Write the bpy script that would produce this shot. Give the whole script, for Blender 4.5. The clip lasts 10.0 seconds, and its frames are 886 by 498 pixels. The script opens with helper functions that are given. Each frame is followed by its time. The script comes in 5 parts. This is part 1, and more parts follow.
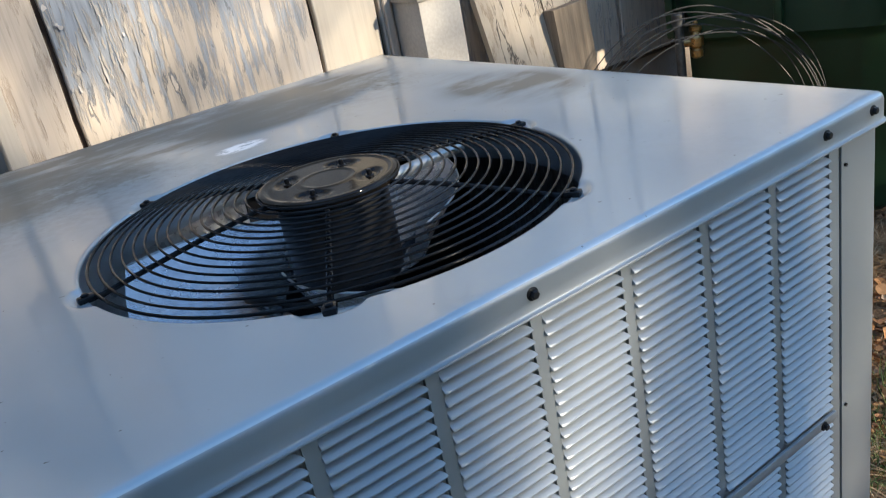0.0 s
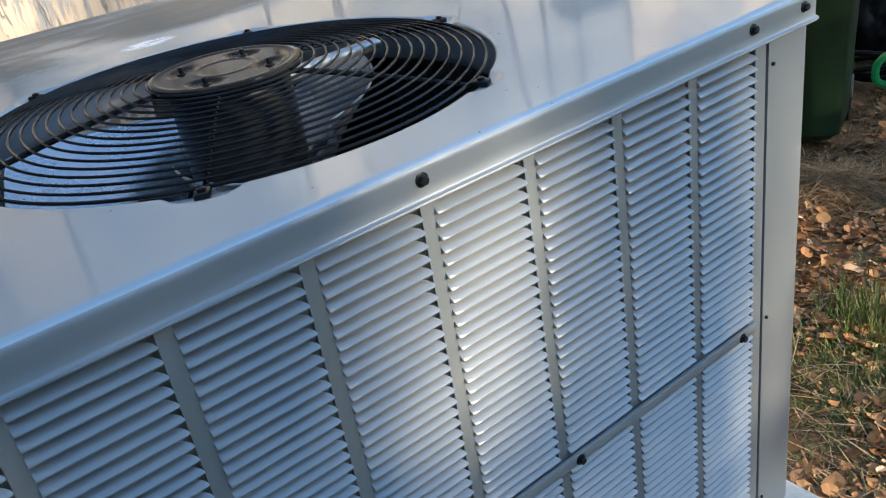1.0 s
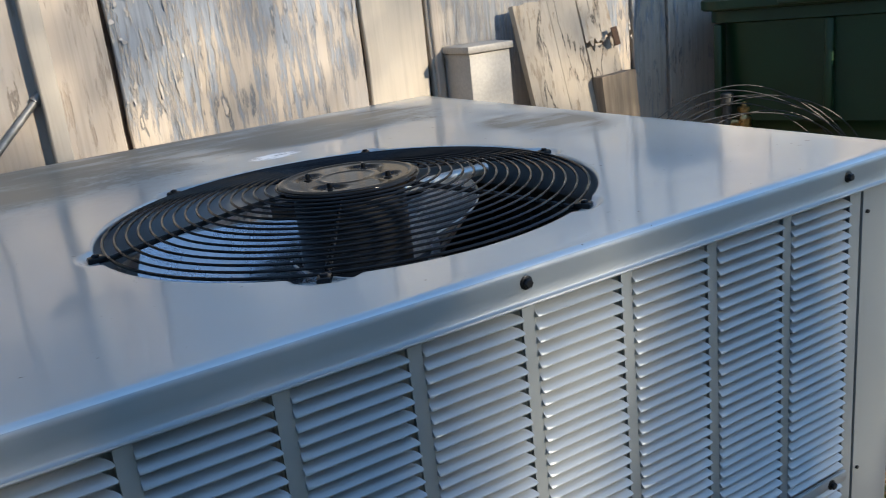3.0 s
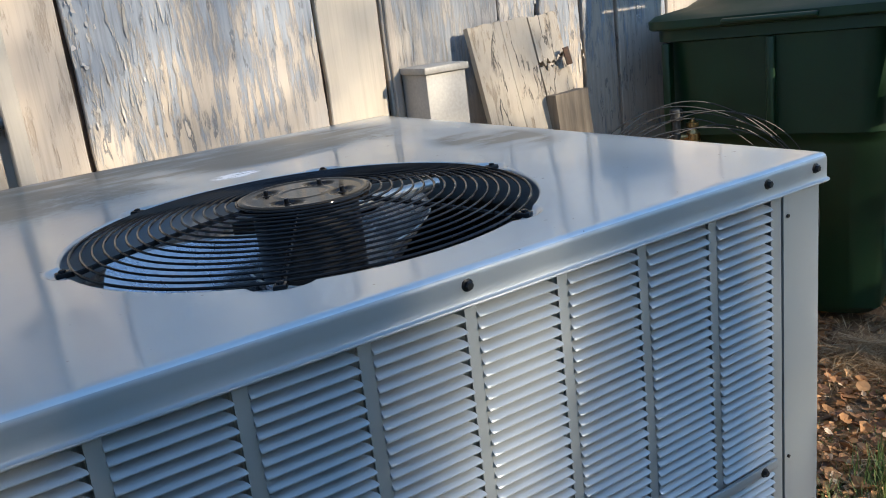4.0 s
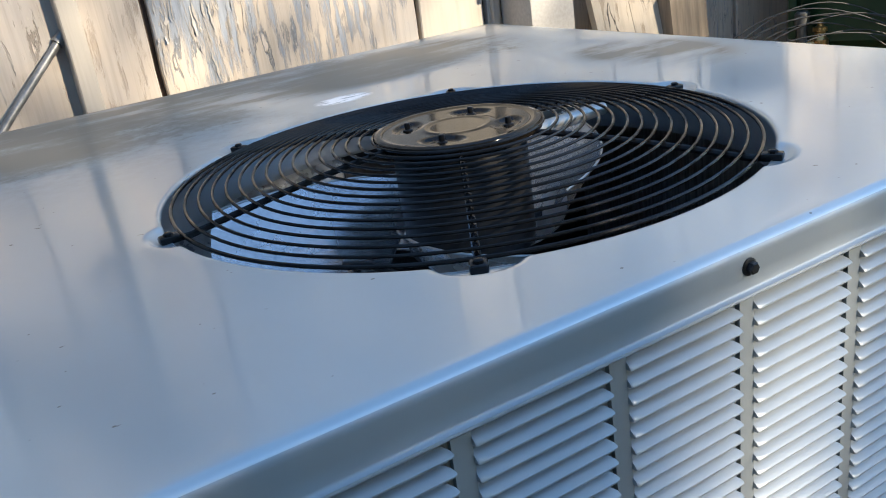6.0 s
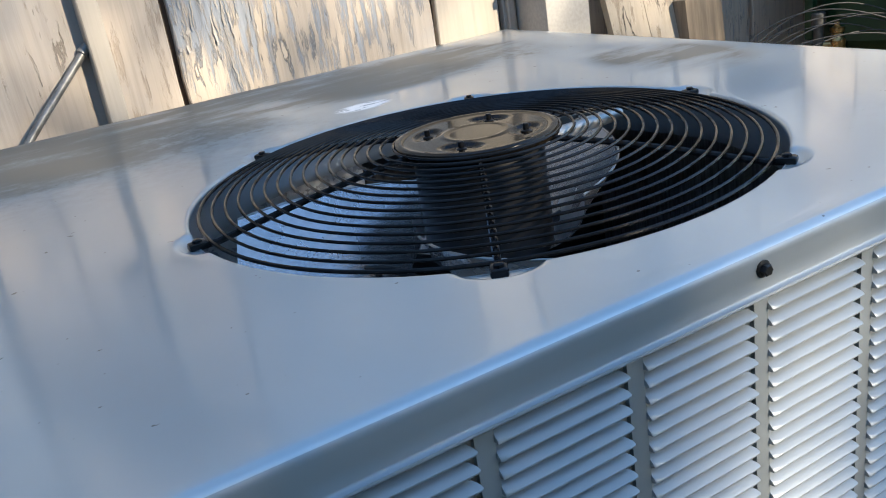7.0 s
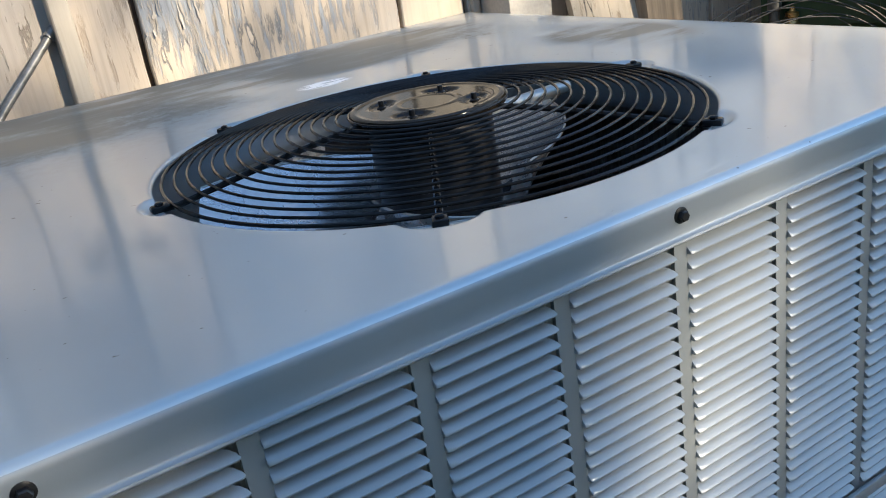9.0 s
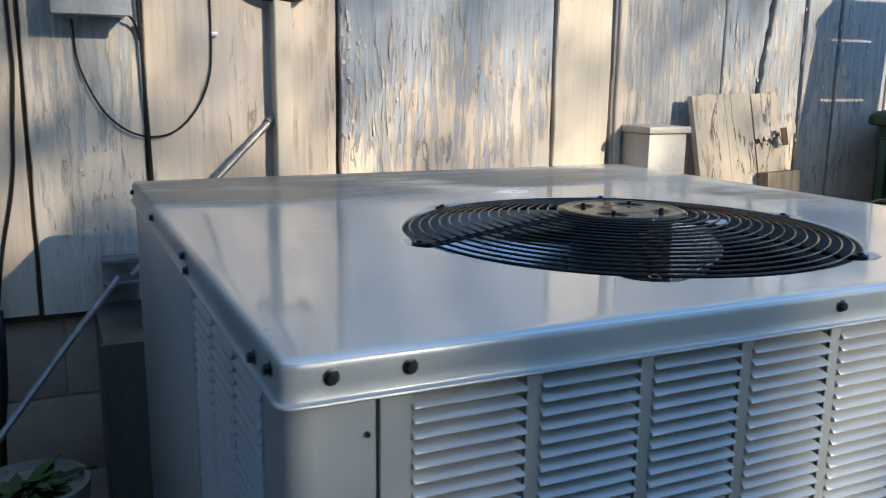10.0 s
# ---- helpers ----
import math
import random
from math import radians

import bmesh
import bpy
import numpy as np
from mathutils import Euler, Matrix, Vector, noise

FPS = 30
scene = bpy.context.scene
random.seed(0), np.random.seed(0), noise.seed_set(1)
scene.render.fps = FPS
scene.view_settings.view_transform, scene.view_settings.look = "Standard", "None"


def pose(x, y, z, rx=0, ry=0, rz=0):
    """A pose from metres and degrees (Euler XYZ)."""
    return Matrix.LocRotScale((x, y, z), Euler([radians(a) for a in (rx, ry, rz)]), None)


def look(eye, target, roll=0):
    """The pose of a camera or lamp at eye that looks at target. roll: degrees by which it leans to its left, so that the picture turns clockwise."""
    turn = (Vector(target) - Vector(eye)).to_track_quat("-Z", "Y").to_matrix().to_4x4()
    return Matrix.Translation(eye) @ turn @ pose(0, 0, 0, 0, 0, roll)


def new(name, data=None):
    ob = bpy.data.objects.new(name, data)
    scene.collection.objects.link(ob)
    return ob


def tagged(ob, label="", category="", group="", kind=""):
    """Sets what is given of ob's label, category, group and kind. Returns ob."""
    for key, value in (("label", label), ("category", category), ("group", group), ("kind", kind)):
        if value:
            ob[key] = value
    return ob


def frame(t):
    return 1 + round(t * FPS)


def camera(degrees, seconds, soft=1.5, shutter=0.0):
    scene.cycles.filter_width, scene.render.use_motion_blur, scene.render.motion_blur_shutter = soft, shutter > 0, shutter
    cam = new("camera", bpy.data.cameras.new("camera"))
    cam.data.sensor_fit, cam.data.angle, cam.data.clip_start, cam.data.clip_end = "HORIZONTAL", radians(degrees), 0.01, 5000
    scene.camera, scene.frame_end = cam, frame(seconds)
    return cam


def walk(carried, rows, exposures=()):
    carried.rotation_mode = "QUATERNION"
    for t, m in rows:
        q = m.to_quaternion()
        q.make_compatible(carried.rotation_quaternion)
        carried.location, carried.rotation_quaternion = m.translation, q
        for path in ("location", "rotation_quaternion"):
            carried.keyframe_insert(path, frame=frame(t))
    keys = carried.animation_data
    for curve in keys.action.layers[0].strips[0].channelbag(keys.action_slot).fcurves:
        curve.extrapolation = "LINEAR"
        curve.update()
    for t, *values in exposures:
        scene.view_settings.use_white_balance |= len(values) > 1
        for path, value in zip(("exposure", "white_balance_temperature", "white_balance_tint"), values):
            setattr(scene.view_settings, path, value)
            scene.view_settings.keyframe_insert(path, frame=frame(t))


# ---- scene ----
cam = camera(55.3, 10.0, 1.0, 0.1)
PATH = [
    (0, (-0.408, -0.526, 1.253), (0.564, 1.038, 0.474), -11.6),
    (0.2, (-0.389, -0.526, 1.25), (0.535, 1.011, 0.365), -14.6),
    (0.3, (-0.39, -0.523, 1.232), (0.511, 1.016, 0.328), -15.9),
    (0.5, (-0.374, -0.538, 1.241), (0.488, 1.016, 0.324), -17.5),
    (0.8, (-0.348, -0.522, 1.208), (0.578, 0.998, 0.297), -13.4),
    (1, (-0.347, -0.533, 1.179), (0.638, 0.943, 0.256), -10.0),
    (1.2, (-0.349, -0.524, 1.157), (0.73, 0.889, 0.241), -6.9),
    (1.5, (-0.334, -0.525, 1.168), (0.828, 0.823, 0.257), -3.0),
    (1.7, (-0.345, -0.524, 1.166), (0.878, 0.803, 0.302), 0.4),
    (2, (-0.35, -0.512, 1.15), (0.885, 0.826, 0.324), 4.6),
    (2.3, (-0.377, -0.562, 1.17), (0.605, 1.047, 0.502), 2.7),
    (2.5, (-0.389, -0.569, 1.186), (0.446, 1.143, 0.576), -3.2),
    (2.7, (-0.392, -0.581, 1.182), (0.35, 1.175, 0.58), -7.7),
    (3, (-0.403, -0.569, 1.168), (0.542, 1.091, 0.576), -6.5),
    (3.2, (-0.419, -0.578, 1.158), (0.59, 1.046, 0.572), -6.3),
    (4.3, (-0.418, -0.64, 1.175), (0.596, 0.993, 0.623), -7.2),
    (4.5, (-0.418, -0.596, 1.16), (0.539, 1.069, 0.601), -7.7),
    (4.8, (-0.404, -0.51, 1.169), (0.459, 1.206, 0.612), -9.9),
    (5, (-0.376, -0.451, 1.174), (0.514, 1.239, 0.58), -10.9),
    (5.5, (-0.403, -0.379, 1.165), (0.522, 1.24, 0.442), -9.4),
    (6, (-0.417, -0.354, 1.161), (0.461, 1.284, 0.422), -8.4),
    (6.2, (-0.422, -0.348, 1.165), (0.453, 1.302, 0.445), -8.3),
    (7.5, (-0.428, -0.386, 1.17), (0.402, 1.278, 0.434), -9.7),
    (8, (-0.425, -0.397, 1.16), (0.411, 1.258, 0.41), -9.2),
    (8.5, (-0.426, -0.406, 1.153), (0.422, 1.238, 0.394), -9.4),
    (9, (-0.436, -0.426, 1.154), (0.452, 1.202, 0.403), -9.3),
    (9.5, (-0.469, -0.49, 1.135), (0.358, 1.218, 0.503), -4.4),
    (9.7, (-0.528, -0.515, 1.145), (0.295, 1.233, 0.632), -2.0),
    (9.8, (-0.578, -0.537, 1.149), (0.259, 1.218, 0.682), -1.0),
    (9.9, (-0.633, -0.557, 1.141), (0.198, 1.211, 0.714), -0.3),
    (10, (-0.702, -0.57, 1.13), (0.126, 1.208, 0.736), 0.7),
]
walk(cam, [(t, look(eye, target, roll)) for t, eye, target, roll in PATH], [(0, 1.33, 5940, 5), (0.5, 1.66, 6230, 5), (1.0, 1.58, 6260, 5), (1.5, 1.92, 6500, 5), (2.0, 1.86, 6480, 5), (2.5, 1.42, 6040, 5), (3.0, 1.23, 5950, 5), (4.5, 1.46, 5900, 5), (6, 1.58, 6060, 5), (7.5, 1.48, 6010, 5), (8.5, 1.53, 6090, 5), (9, 1.49, 6190, 5), (9.5, 1.5, 6220, 5), (10, 1.4, 6070, 5)])

SUN_DIR = Vector((0.42, -1.0, 0.42)).normalized()
world = bpy.data.worlds.new("sky")
scene.world = world
world.use_nodes = True
wn = world.node_tree.nodes
sky = wn.new("ShaderNodeTexSky")
sky.sky_type = "NISHITA"
sky.sun_disc = False
sky.ozone_density = 2.0
sky.dust_density = 0.05
sky.sun_elevation = math.asin(SUN_DIR.z)
sky.sun_rotation = math.atan2(SUN_DIR.x, SUN_DIR.y)
world.node_tree.links.new(sky.outputs[0], wn["Background"].inputs[0])
wn["Background"].inputs[1].default_value = 0.15
sun_data = bpy.data.lights.new("sun", "SUN")
sun_data.energy, sun_data.angle, sun_data.color = 3.5, radians(0.55), (1.0, 0.815, 0.61)
sun = new("sun", sun_data)
sun.matrix_world = look(SUN_DIR * 20, (0, 0, 0))


# ---- materials ----
def material(name):
    m = bpy.data.materials.new(name)
    m.use_nodes = True
    return m, m.node_tree.nodes, m.node_tree.links, m.node_tree.nodes["Principled BSDF"]


def node(nodes, kind, **inputs):
    n = nodes.new(kind)
    for key, value in inputs.items():
        n.inputs[key.replace("_", " ")].default_value = value
    return n


def coords(nodes, links, scale=(1, 1, 1)):
    tc = nodes.new("ShaderNodeTexCoord")
    mp = nodes.new("ShaderNodeMapping")
    mp.inputs["Scale"].default_value = scale
    links.new(tc.outputs["Object"], mp.inputs["Vector"])
    return mp.outputs["Vector"]


def noise_tex(nodes, links, vec, scale, detail=4.0, rough=0.55):
    n = node(nodes, "ShaderNodeTexNoise", Scale=scale, Detail=detail, Roughness=rough)
    links.new(vec, n.inputs["Vector"])
    return n.outputs["Fac"]


def ramp(nodes, links, fac, stops):
    r = nodes.new("ShaderNodeValToRGB")
    e = r.color_ramp.elements
    while len(e) < len(stops):
        e.new(0.5)
    for el, (p, c) in zip(e, stops):
        el.position = p
        el.color = (*c, 1) if len(c) == 3 else c
    links.new(fac, r.inputs["Fac"])
    return r.outputs["Color"]


def mixed(nodes, links, fac, a, b, how="MIX"):
    m = nodes.new("ShaderNodeMix")
    m.data_type, m.blend_type = "RGBA", how
    for sock, v in ((m.inputs[0], fac), (m.inputs[6], a), (m.inputs[7], b)):
        if isinstance(v, bpy.types.NodeSocket):
            links.new(v, sock)
        elif isinstance(v, (int, float)):
            sock.default_value = v
        else:
            sock.default_value = (*v, 1)
    return m.outputs[2]


def bumped(nodes, links, bsdf, height, strength, distance=0.002, other=None):
    b = node(nodes, "ShaderNodeBump", Strength=strength, Distance=distance)
    links.new(height, b.inputs["Height"])
    if other is not None:
        links.new(other, b.inputs["Normal"])
    links.new(b.outputs["Normal"], bsdf.inputs["Normal"])
    return b.outputs["Normal"]


def simple(name, dark, light, rough=0.5, metal=0.0, scale=20.0, stretch=(1, 1, 1), bump=0.15, fine=120.0, coat=0.0, dist=0.001, spec=0.5, ior=1.5):
    """A plain surface with two scales of variation and a fine relief."""
    m, n, l, b = material(name)
    v = coords(n, l, stretch)
    big, small = noise_tex(n, l, v, scale), noise_tex(n, l, v, fine, 3)
    c = ramp(n, l, big, [(0.3, dark), (0.7, light)])
    c2 = ramp(n, l, small, [(0.25, (0.82, 0.82, 0.82)), (0.7, (1, 1, 1))])
    l.new(mixed(n, l, 1.0, c, c2, "MULTIPLY"), b.inputs["Base Color"])
    r = ramp(n, l, big, [(0.3, (rough * 0.8,) * 3), (0.7, (min(1, rough * 1.2),) * 3)])
    l.new(r, b.inputs["Roughness"])
    b.inputs["Metallic"].default_value = metal
    b.inputs["Coat Weight"].default_value = coat
    b.inputs["Specular IOR Level"].default_value = spec
    b.inputs["IOR"].default_value = ior
    b.inputs["Coat Roughness"].default_value = 0.08
    if bump:
        bumped(n, l, b, small, bump, dist)
    return m


def cabinet_paint(name, dusty):
    """Light grey baked enamel, darker on the sides to hold their shade; the top also carries dried dust and lichen
    stains.
    """
    m, n, l, b = material(name)
    v = coords(n, l)
    cloud, grain = noise_tex(n, l, v, 3.5, 5), noise_tex(n, l, v, 420.0, 2)
    # Sides share the lid's enamel; their shade is put into a darker, bluer base
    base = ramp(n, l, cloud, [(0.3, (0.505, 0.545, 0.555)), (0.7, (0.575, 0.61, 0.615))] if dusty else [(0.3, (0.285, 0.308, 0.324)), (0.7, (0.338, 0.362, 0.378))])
    rough = ramp(n, l, cloud, [(0.25, (0.26 if dusty else 0.38,) * 3), (0.75, (0.36 if dusty else 0.48,) * 3)])
    if dusty:
        w = coords(n, l, (1.0, 0.6, 1.0))
        blot, speck = noise_tex(n, l, w, 2.3, 3), noise_tex(n, l, v, 55.0, 6, 0.7)
        sep = n.new("ShaderNodeSeparateXYZ")
        l.new(coords(n, l), sep.inputs[0])
        back = node(n, "ShaderNodeMapRange", From_Min=0.55, From_Max=0.85)
        l.new(sep.outputs["Y"], back.inputs["Value"])
        right = node(n, "ShaderNodeMapRange", From_Min=0.22, From_Max=0.42)
        l.new(sep.outputs["X"], right.inputs["Value"])
        zone = n.new("ShaderNodeMath")
        zone.operation = "MAXIMUM"
        l.new(back.outputs[0], zone.inputs[0])
        half = n.new("ShaderNodeMath")
        half.operation = "MULTIPLY"
        half.inputs[1].default_value = 0.3
        l.new(right.outputs[0], half.inputs[0])
        l.new(half.outputs[0], zone.inputs[1])
        patch = ramp(n, l, blot, [(0.44, (0, 0, 0)), (0.56, (1, 1, 1))])
        grit = ramp(n, l, speck, [(0.34, (0.25, 0.25, 0.25)), (0.62, (1, 1, 1))])
        stain = mixed(n, l, 1.0, mixed(n, l, 1.0, patch, grit, "MULTIPLY"), zone.outputs[0], "MULTIPLY")
        base = mixed(n, l, stain, base, (0.19, 0.175, 0.135))
        for at, size in (((-0.22, 1.02), (1.5, 3.2)), ((0.19, 0.90), (4.6, 9.5)), ((-0.42, 0.86), (3.6, 8.0)), ((0.30, 1.0), (3.2, 7.0)), ((0.47, 0.58), (8.0, 4.5))):
            film = n.new("ShaderNodeMapping")
            film.inputs["Location"].default_value = (-at[0], -at[1], -0.93)
            wide = n.new("ShaderNodeVectorMath")
            wide.operation = "MULTIPLY"
            wide.inputs[1].default_value = (*size, 1.0)
            l.new(coords(n, l), film.inputs["Vector"])
            l.new(film.outputs["Vector"], wide.inputs[0])
            reach = n.new("ShaderNodeVectorMath")
            reach.operation = "LENGTH"
            l.new(wide.outputs[0], reach.inputs[0])
            mask = ramp(n, l, reach.outputs["Value"], [(0.55, (1, 1, 1)), (1.0, (0, 0, 0))])
            mud = mixed(n, l, 1.0, mask, ramp(n, l, noise_tex(n, l, coords(n, l, (0.6, 1.6, 1.0)), 9.0, 6, 0.6), [(0.24, (0, 0, 0)), (0.55, (1, 1, 1))]), "MULTIPLY")
            base = mixed(n, l, mud, base, (0.20, 0.175, 0.135))
            stain = mixed(n, l, 1.0, stain, mud, "ADD")
        spot = n.new("ShaderNodeMapping")
        spot.inputs["Location"].default_value = (-0.060, -0.767, -0.93)
        shape = n.new("ShaderNodeVectorMath")
        shape.operation = "MULTIPLY"
        shape.inputs[1].default_value = (21.0, 36.0, 21.0)
        l.new(coords(n, l), spot.inputs["Vector"])
        l.new(spot.outputs["Vector"], shape.inputs[0])
        size = n.new("ShaderNodeVectorMath")
        size.operation = "LENGTH"
        l.new(shape.outputs[0], size.inputs[0])
        disc = ramp(n, l, size.outputs["Value"], [(0.65, (1, 1, 1)), (1.0, (0, 0, 0))])
        blob = ramp(n, l, noise_tex(n, l, coords(n, l, (0.7, 2.2, 1)), 60.0, 6, 0.7), [(0.43, (0, 0, 0)), (0.48, (1, 1, 1))])
        splash = mixed(n, l, 1.0, disc, blob, "MULTIPLY")
        base = mixed(n, l, splash, base, (0.9, 0.89, 0.87))
        stain = mixed(n, l, 1.0, stain, splash, "ADD")
        rough = mixed(n, l, stain, rough, (0.5, 0.5, 0.5))
        drop = ramp(n, l, noise_tex(n, l, v, 95.0, 2, 0.5), [(0.745, (0, 0, 0)), (0.765, (0.8, 0.8, 0.8))])
        base = mixed(n, l, drop, base, (0.16, 0.14, 0.11))
    l.new(base, b.inputs["Base Color"])
    l.new(rough, b.inputs["Roughness"])
    b.inputs["Metallic"].default_value = 0.35
    b.inputs["Specular IOR Level"].default_value = 0.5
    b.inputs["Coat Weight"].default_value = 1.0 if dusty else 0.2
    if dusty:
        l.new(ramp(n, l, stain, [(0.0, (1, 1, 1)), (0.85, (0.1, 0.1, 0.1))]), b.inputs["Coat Weight"])
        l.new(ramp(n, l, stain, [(0.0, (0.5, 0.5, 0.5)), (0.7, (0, 0, 0))]), b.inputs["Metallic"])
    b.inputs["Coat Roughness"].default_value = 0.12
    if dusty:
        swirl = node(n, "ShaderNodeTexNoise", Scale=5.5, Detail=4.0, Roughness=0.55, Distortion=1.6)
        l.new(v, swirl.inputs["Vector"])
        l.new(ramp(n, l, swirl.outputs["Fac"], [(0.38, (0.06, 0.06, 0.06)), (0.66, (0.13, 0.13, 0.13))]), b.inputs["Coat Roughness"])
    one = bumped(n, l, b, grain, 0.012 if dusty else 0.05, 0.0004)
    wave = noise_tex(n, l, coords(n, l, (1.0, 0.45, 1.0)), 7.0, 1)
    bumped(n, l, b, wave, 0.2 if dusty else 0.1, 0.004, one)
    return m


def peeling(name, paint, bare, amount, crack=0.5, long_cracks=0.0, weather=0.3, rise=0.0):
    """Old paint that flakes off weathered boards, along the grain."""
    m, n, l, b = material(name)
    v = coords(n, l)
    broad = noise_tex(n, l, coords(n, l, (1.0, 1.0, 0.7)), 3.0, 5, 0.6)
    flake = noise_tex(n, l, coords(n, l, (1.0, 1.0, 0.13)), 48.0, 8, 0.68)
    chip = noise_tex(n, l, coords(n, l, (1.0, 1.0, 0.22)), 46.0, 5, 0.6)
    grain = noise_tex(n, l, coords(n, l, (1.0, 1.0, 0.05)), 120.0, 5, 0.6)
    add = n.new("ShaderNodeMath")
    add.operation = "MULTIPLY_ADD"
    l.new(broad, add.inputs[0])
    add.inputs[1].default_value = 0.6
    l.new(flake, add.inputs[2])
    peel_level = add.outputs[0]
    # rise shifts the bare-wood mask by height: less below, more above
    if rise:
        sep = n.new("ShaderNodeSeparateXYZ")
        l.new(v, sep.inputs[0])
        tall = node(n, "ShaderNodeMapRange", From_Min=0.85, From_Max=1.45, To_Min=-rise, To_Max=rise)
        l.new(sep.outputs["Z"], tall.inputs["Value"])
        total = n.new("ShaderNodeMath")
        l.new(add.outputs[0], total.inputs[0])
        l.new(tall.outputs[0], total.inputs[1])
        peel_level = total.outputs[0]
    lo = 1.02 - amount * 0.5
    gone = ramp(n, l, peel_level, [(lo - 0.07, (0, 0, 0)), (lo + 0.05, (1, 1, 1))])
    lip = ramp(n, l, peel_level, [(lo - 0.05, (1, 1, 1)), (lo - 0.01, (0.86, 0.84, 0.82)), (lo + 0.03, (1, 1, 1))])
    tint = ramp(n, l, noise_tex(n, l, coords(n, l, (1, 1, 0.4)), 6.0, 4), [(0.3, tuple(c * 0.80 for c in paint)), (0.7, paint)])
    worn = ramp(n, l, noise_tex(n, l, coords(n, l, (1.0, 1.0, 0.55)), 3.6, 7, 0.62), [(0.48, (0, 0, 0)), (0.64, (weather,) * 3)])
    tint = mixed(n, l, worn, tint, (0.36, 0.38, 0.41))
    streak = ramp(n, l, noise_tex(n, l, coords(n, l, (1.0, 1.0, 0.03)), 75.0, 6, 0.65), [(0.34, (0.70, 0.69, 0.68)), (0.52, (1, 1, 1))])
    tint = mixed(n, l, 0.3 + 0.6 * weather, tint, mixed(n, l, 1.0, tint, streak, "MULTIPLY"))
    wood = ramp(n, l, grain, [(0.25, tuple(c * 0.62 for c in bare)), (0.5, bare), (0.8, tuple(min(1, c * 1.25) for c in bare))])
    some = ramp(n, l, noise_tex(n, l, coords(n, l, (1, 1, 0.6)), 5.0, 3), [(0.64 - crack * 0.25, (0, 0, 0)), (0.74 - crack * 0.25, (1, 1, 1))])
    dash = mixed(n, l, 1.0, ramp(n, l, chip, [(0.585, (0, 0, 0)), (0.61, (1, 1, 1)), (0.64, (1, 1, 1)), (0.665, (0, 0, 0))]), some, "MULTIPLY")
    curl = mixed(n, l, 1.0, ramp(n, l, chip, [(0.655, (0, 0, 0)), (0.69, (1, 1, 1))]), some, "MULTIPLY")
    c = mixed(n, l, gone, tint, wood)
    c = mixed(n, l, 1.0, c, lip, "MULTIPLY")
    c = mixed(n, l, mixed(n, l, 1.0, dash, (0.72, 0.72, 0.72), "MULTIPLY"), c, tuple(x * 0.5 for x in bare))
    c = mixed(n, l, mixed(n, l, 1.0, curl, (0.8, 0.8, 0.8), "MULTIPLY"), c, tuple(min(0.85, x * 1.12) for x in paint))
    h = mixed(n, l, gone, (0.75, 0.75, 0.75), (0.3, 0.3, 0.3))
    h = mixed(n, l, dash, h, (0.0, 0.0, 0.0))
    h = mixed(n, l, curl, h, (1.0, 1.0, 1.0))
    if long_cracks:
        wav = noise_tex(n, l, coords(n, l, (1.0, 1.0, 0.07)), 8.0, 6, 0.6)
        line = ramp(n, l, wav, [(0.488, (0, 0, 0)), (0.5, (1, 1, 1)), (0.512, (0, 0, 0))])
        part_of = ramp(n, l, noise_tex(n, l, v, 6.0, 2), [(0.45, (0, 0, 0)), (0.55, (1, 1, 1))])
        line = mixed(n, l, 1.0, line, part_of, "MULTIPLY")
        c = mixed(n, l, line, c, (0.06, 0.05, 0.04))
        h = mixed(n, l, line, h, (0, 0, 0))
    info = n.new("ShaderNodeObjectInfo")
    l.new(mixed(n, l, 1.0, c, ramp(n, l, info.outputs["Random"], [(0, (0.9, 0.9, 0.9)), (1, (1, 1, 1))]), "MULTIPLY"), b.inputs["Base Color"])
    b.inputs["Roughness"].default_value = 0.72
    one = bumped(n, l, b, h, 0.8, 0.004)
    bumped(n, l, b, grain, 0.3, 0.0015, one)
    return m


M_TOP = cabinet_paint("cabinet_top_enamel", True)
M_CAB_SHADE = cabinet_paint("cabinet_enamel_shade", False)
M_BLACK = simple("black_wire_enamel", (0.009, 0.009, 0.010), (0.016, 0.016, 0.017), 0.10, 0.0, 30, bump=0.03, ior=1.24)
M_HUB = simple("brown_black_plate", (0.008, 0.0065, 0.005), (0.018, 0.014, 0.010), 0.10, 0.0, 18, bump=0.02, ior=1.28)
M_MOTOR = simple("motor_black", (0.013, 0.013, 0.014), (0.024, 0.024, 0.024), 0.42, 0.0, 25, bump=0.1, ior=1.3)
M_BLADE = simple("fan_aluminium", (0.66, 0.65, 0.66), (0.76, 0.75, 0.76), 0.26, 0.85, 12, bump=0.02)
M_SCREW = simple("black_screw", (0.012, 0.012, 0.013), (0.03, 0.03, 0.032), 0.35, 0.5, 60, bump=0.1)
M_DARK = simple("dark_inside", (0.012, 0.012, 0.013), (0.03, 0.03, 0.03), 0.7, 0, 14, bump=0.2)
M_JOINT = simple("shaded_joint_wood", (0.05, 0.036, 0.028), (0.11, 0.08, 0.06), 0.9, 0, 20, bump=0.3)
M_FIN = simple("coil_fins", (0.28, 0.29, 0.29), (0.55, 0.56, 0.56), 0.4, 0.7, 260, (1, 1, 0.02), bump=0.4, fine=500)
M_PAN = simple("base_pan", (0.42, 0.35, 0.28), (0.62, 0.56, 0.48), 0.6, 0.1, 9, bump=0.2)
M_GALV = simple("galvanised_steel", (0.50, 0.51, 0.52), (0.74, 0.75, 0.76), 0.3, 0.4, 40, bump=0.1, fine=150)
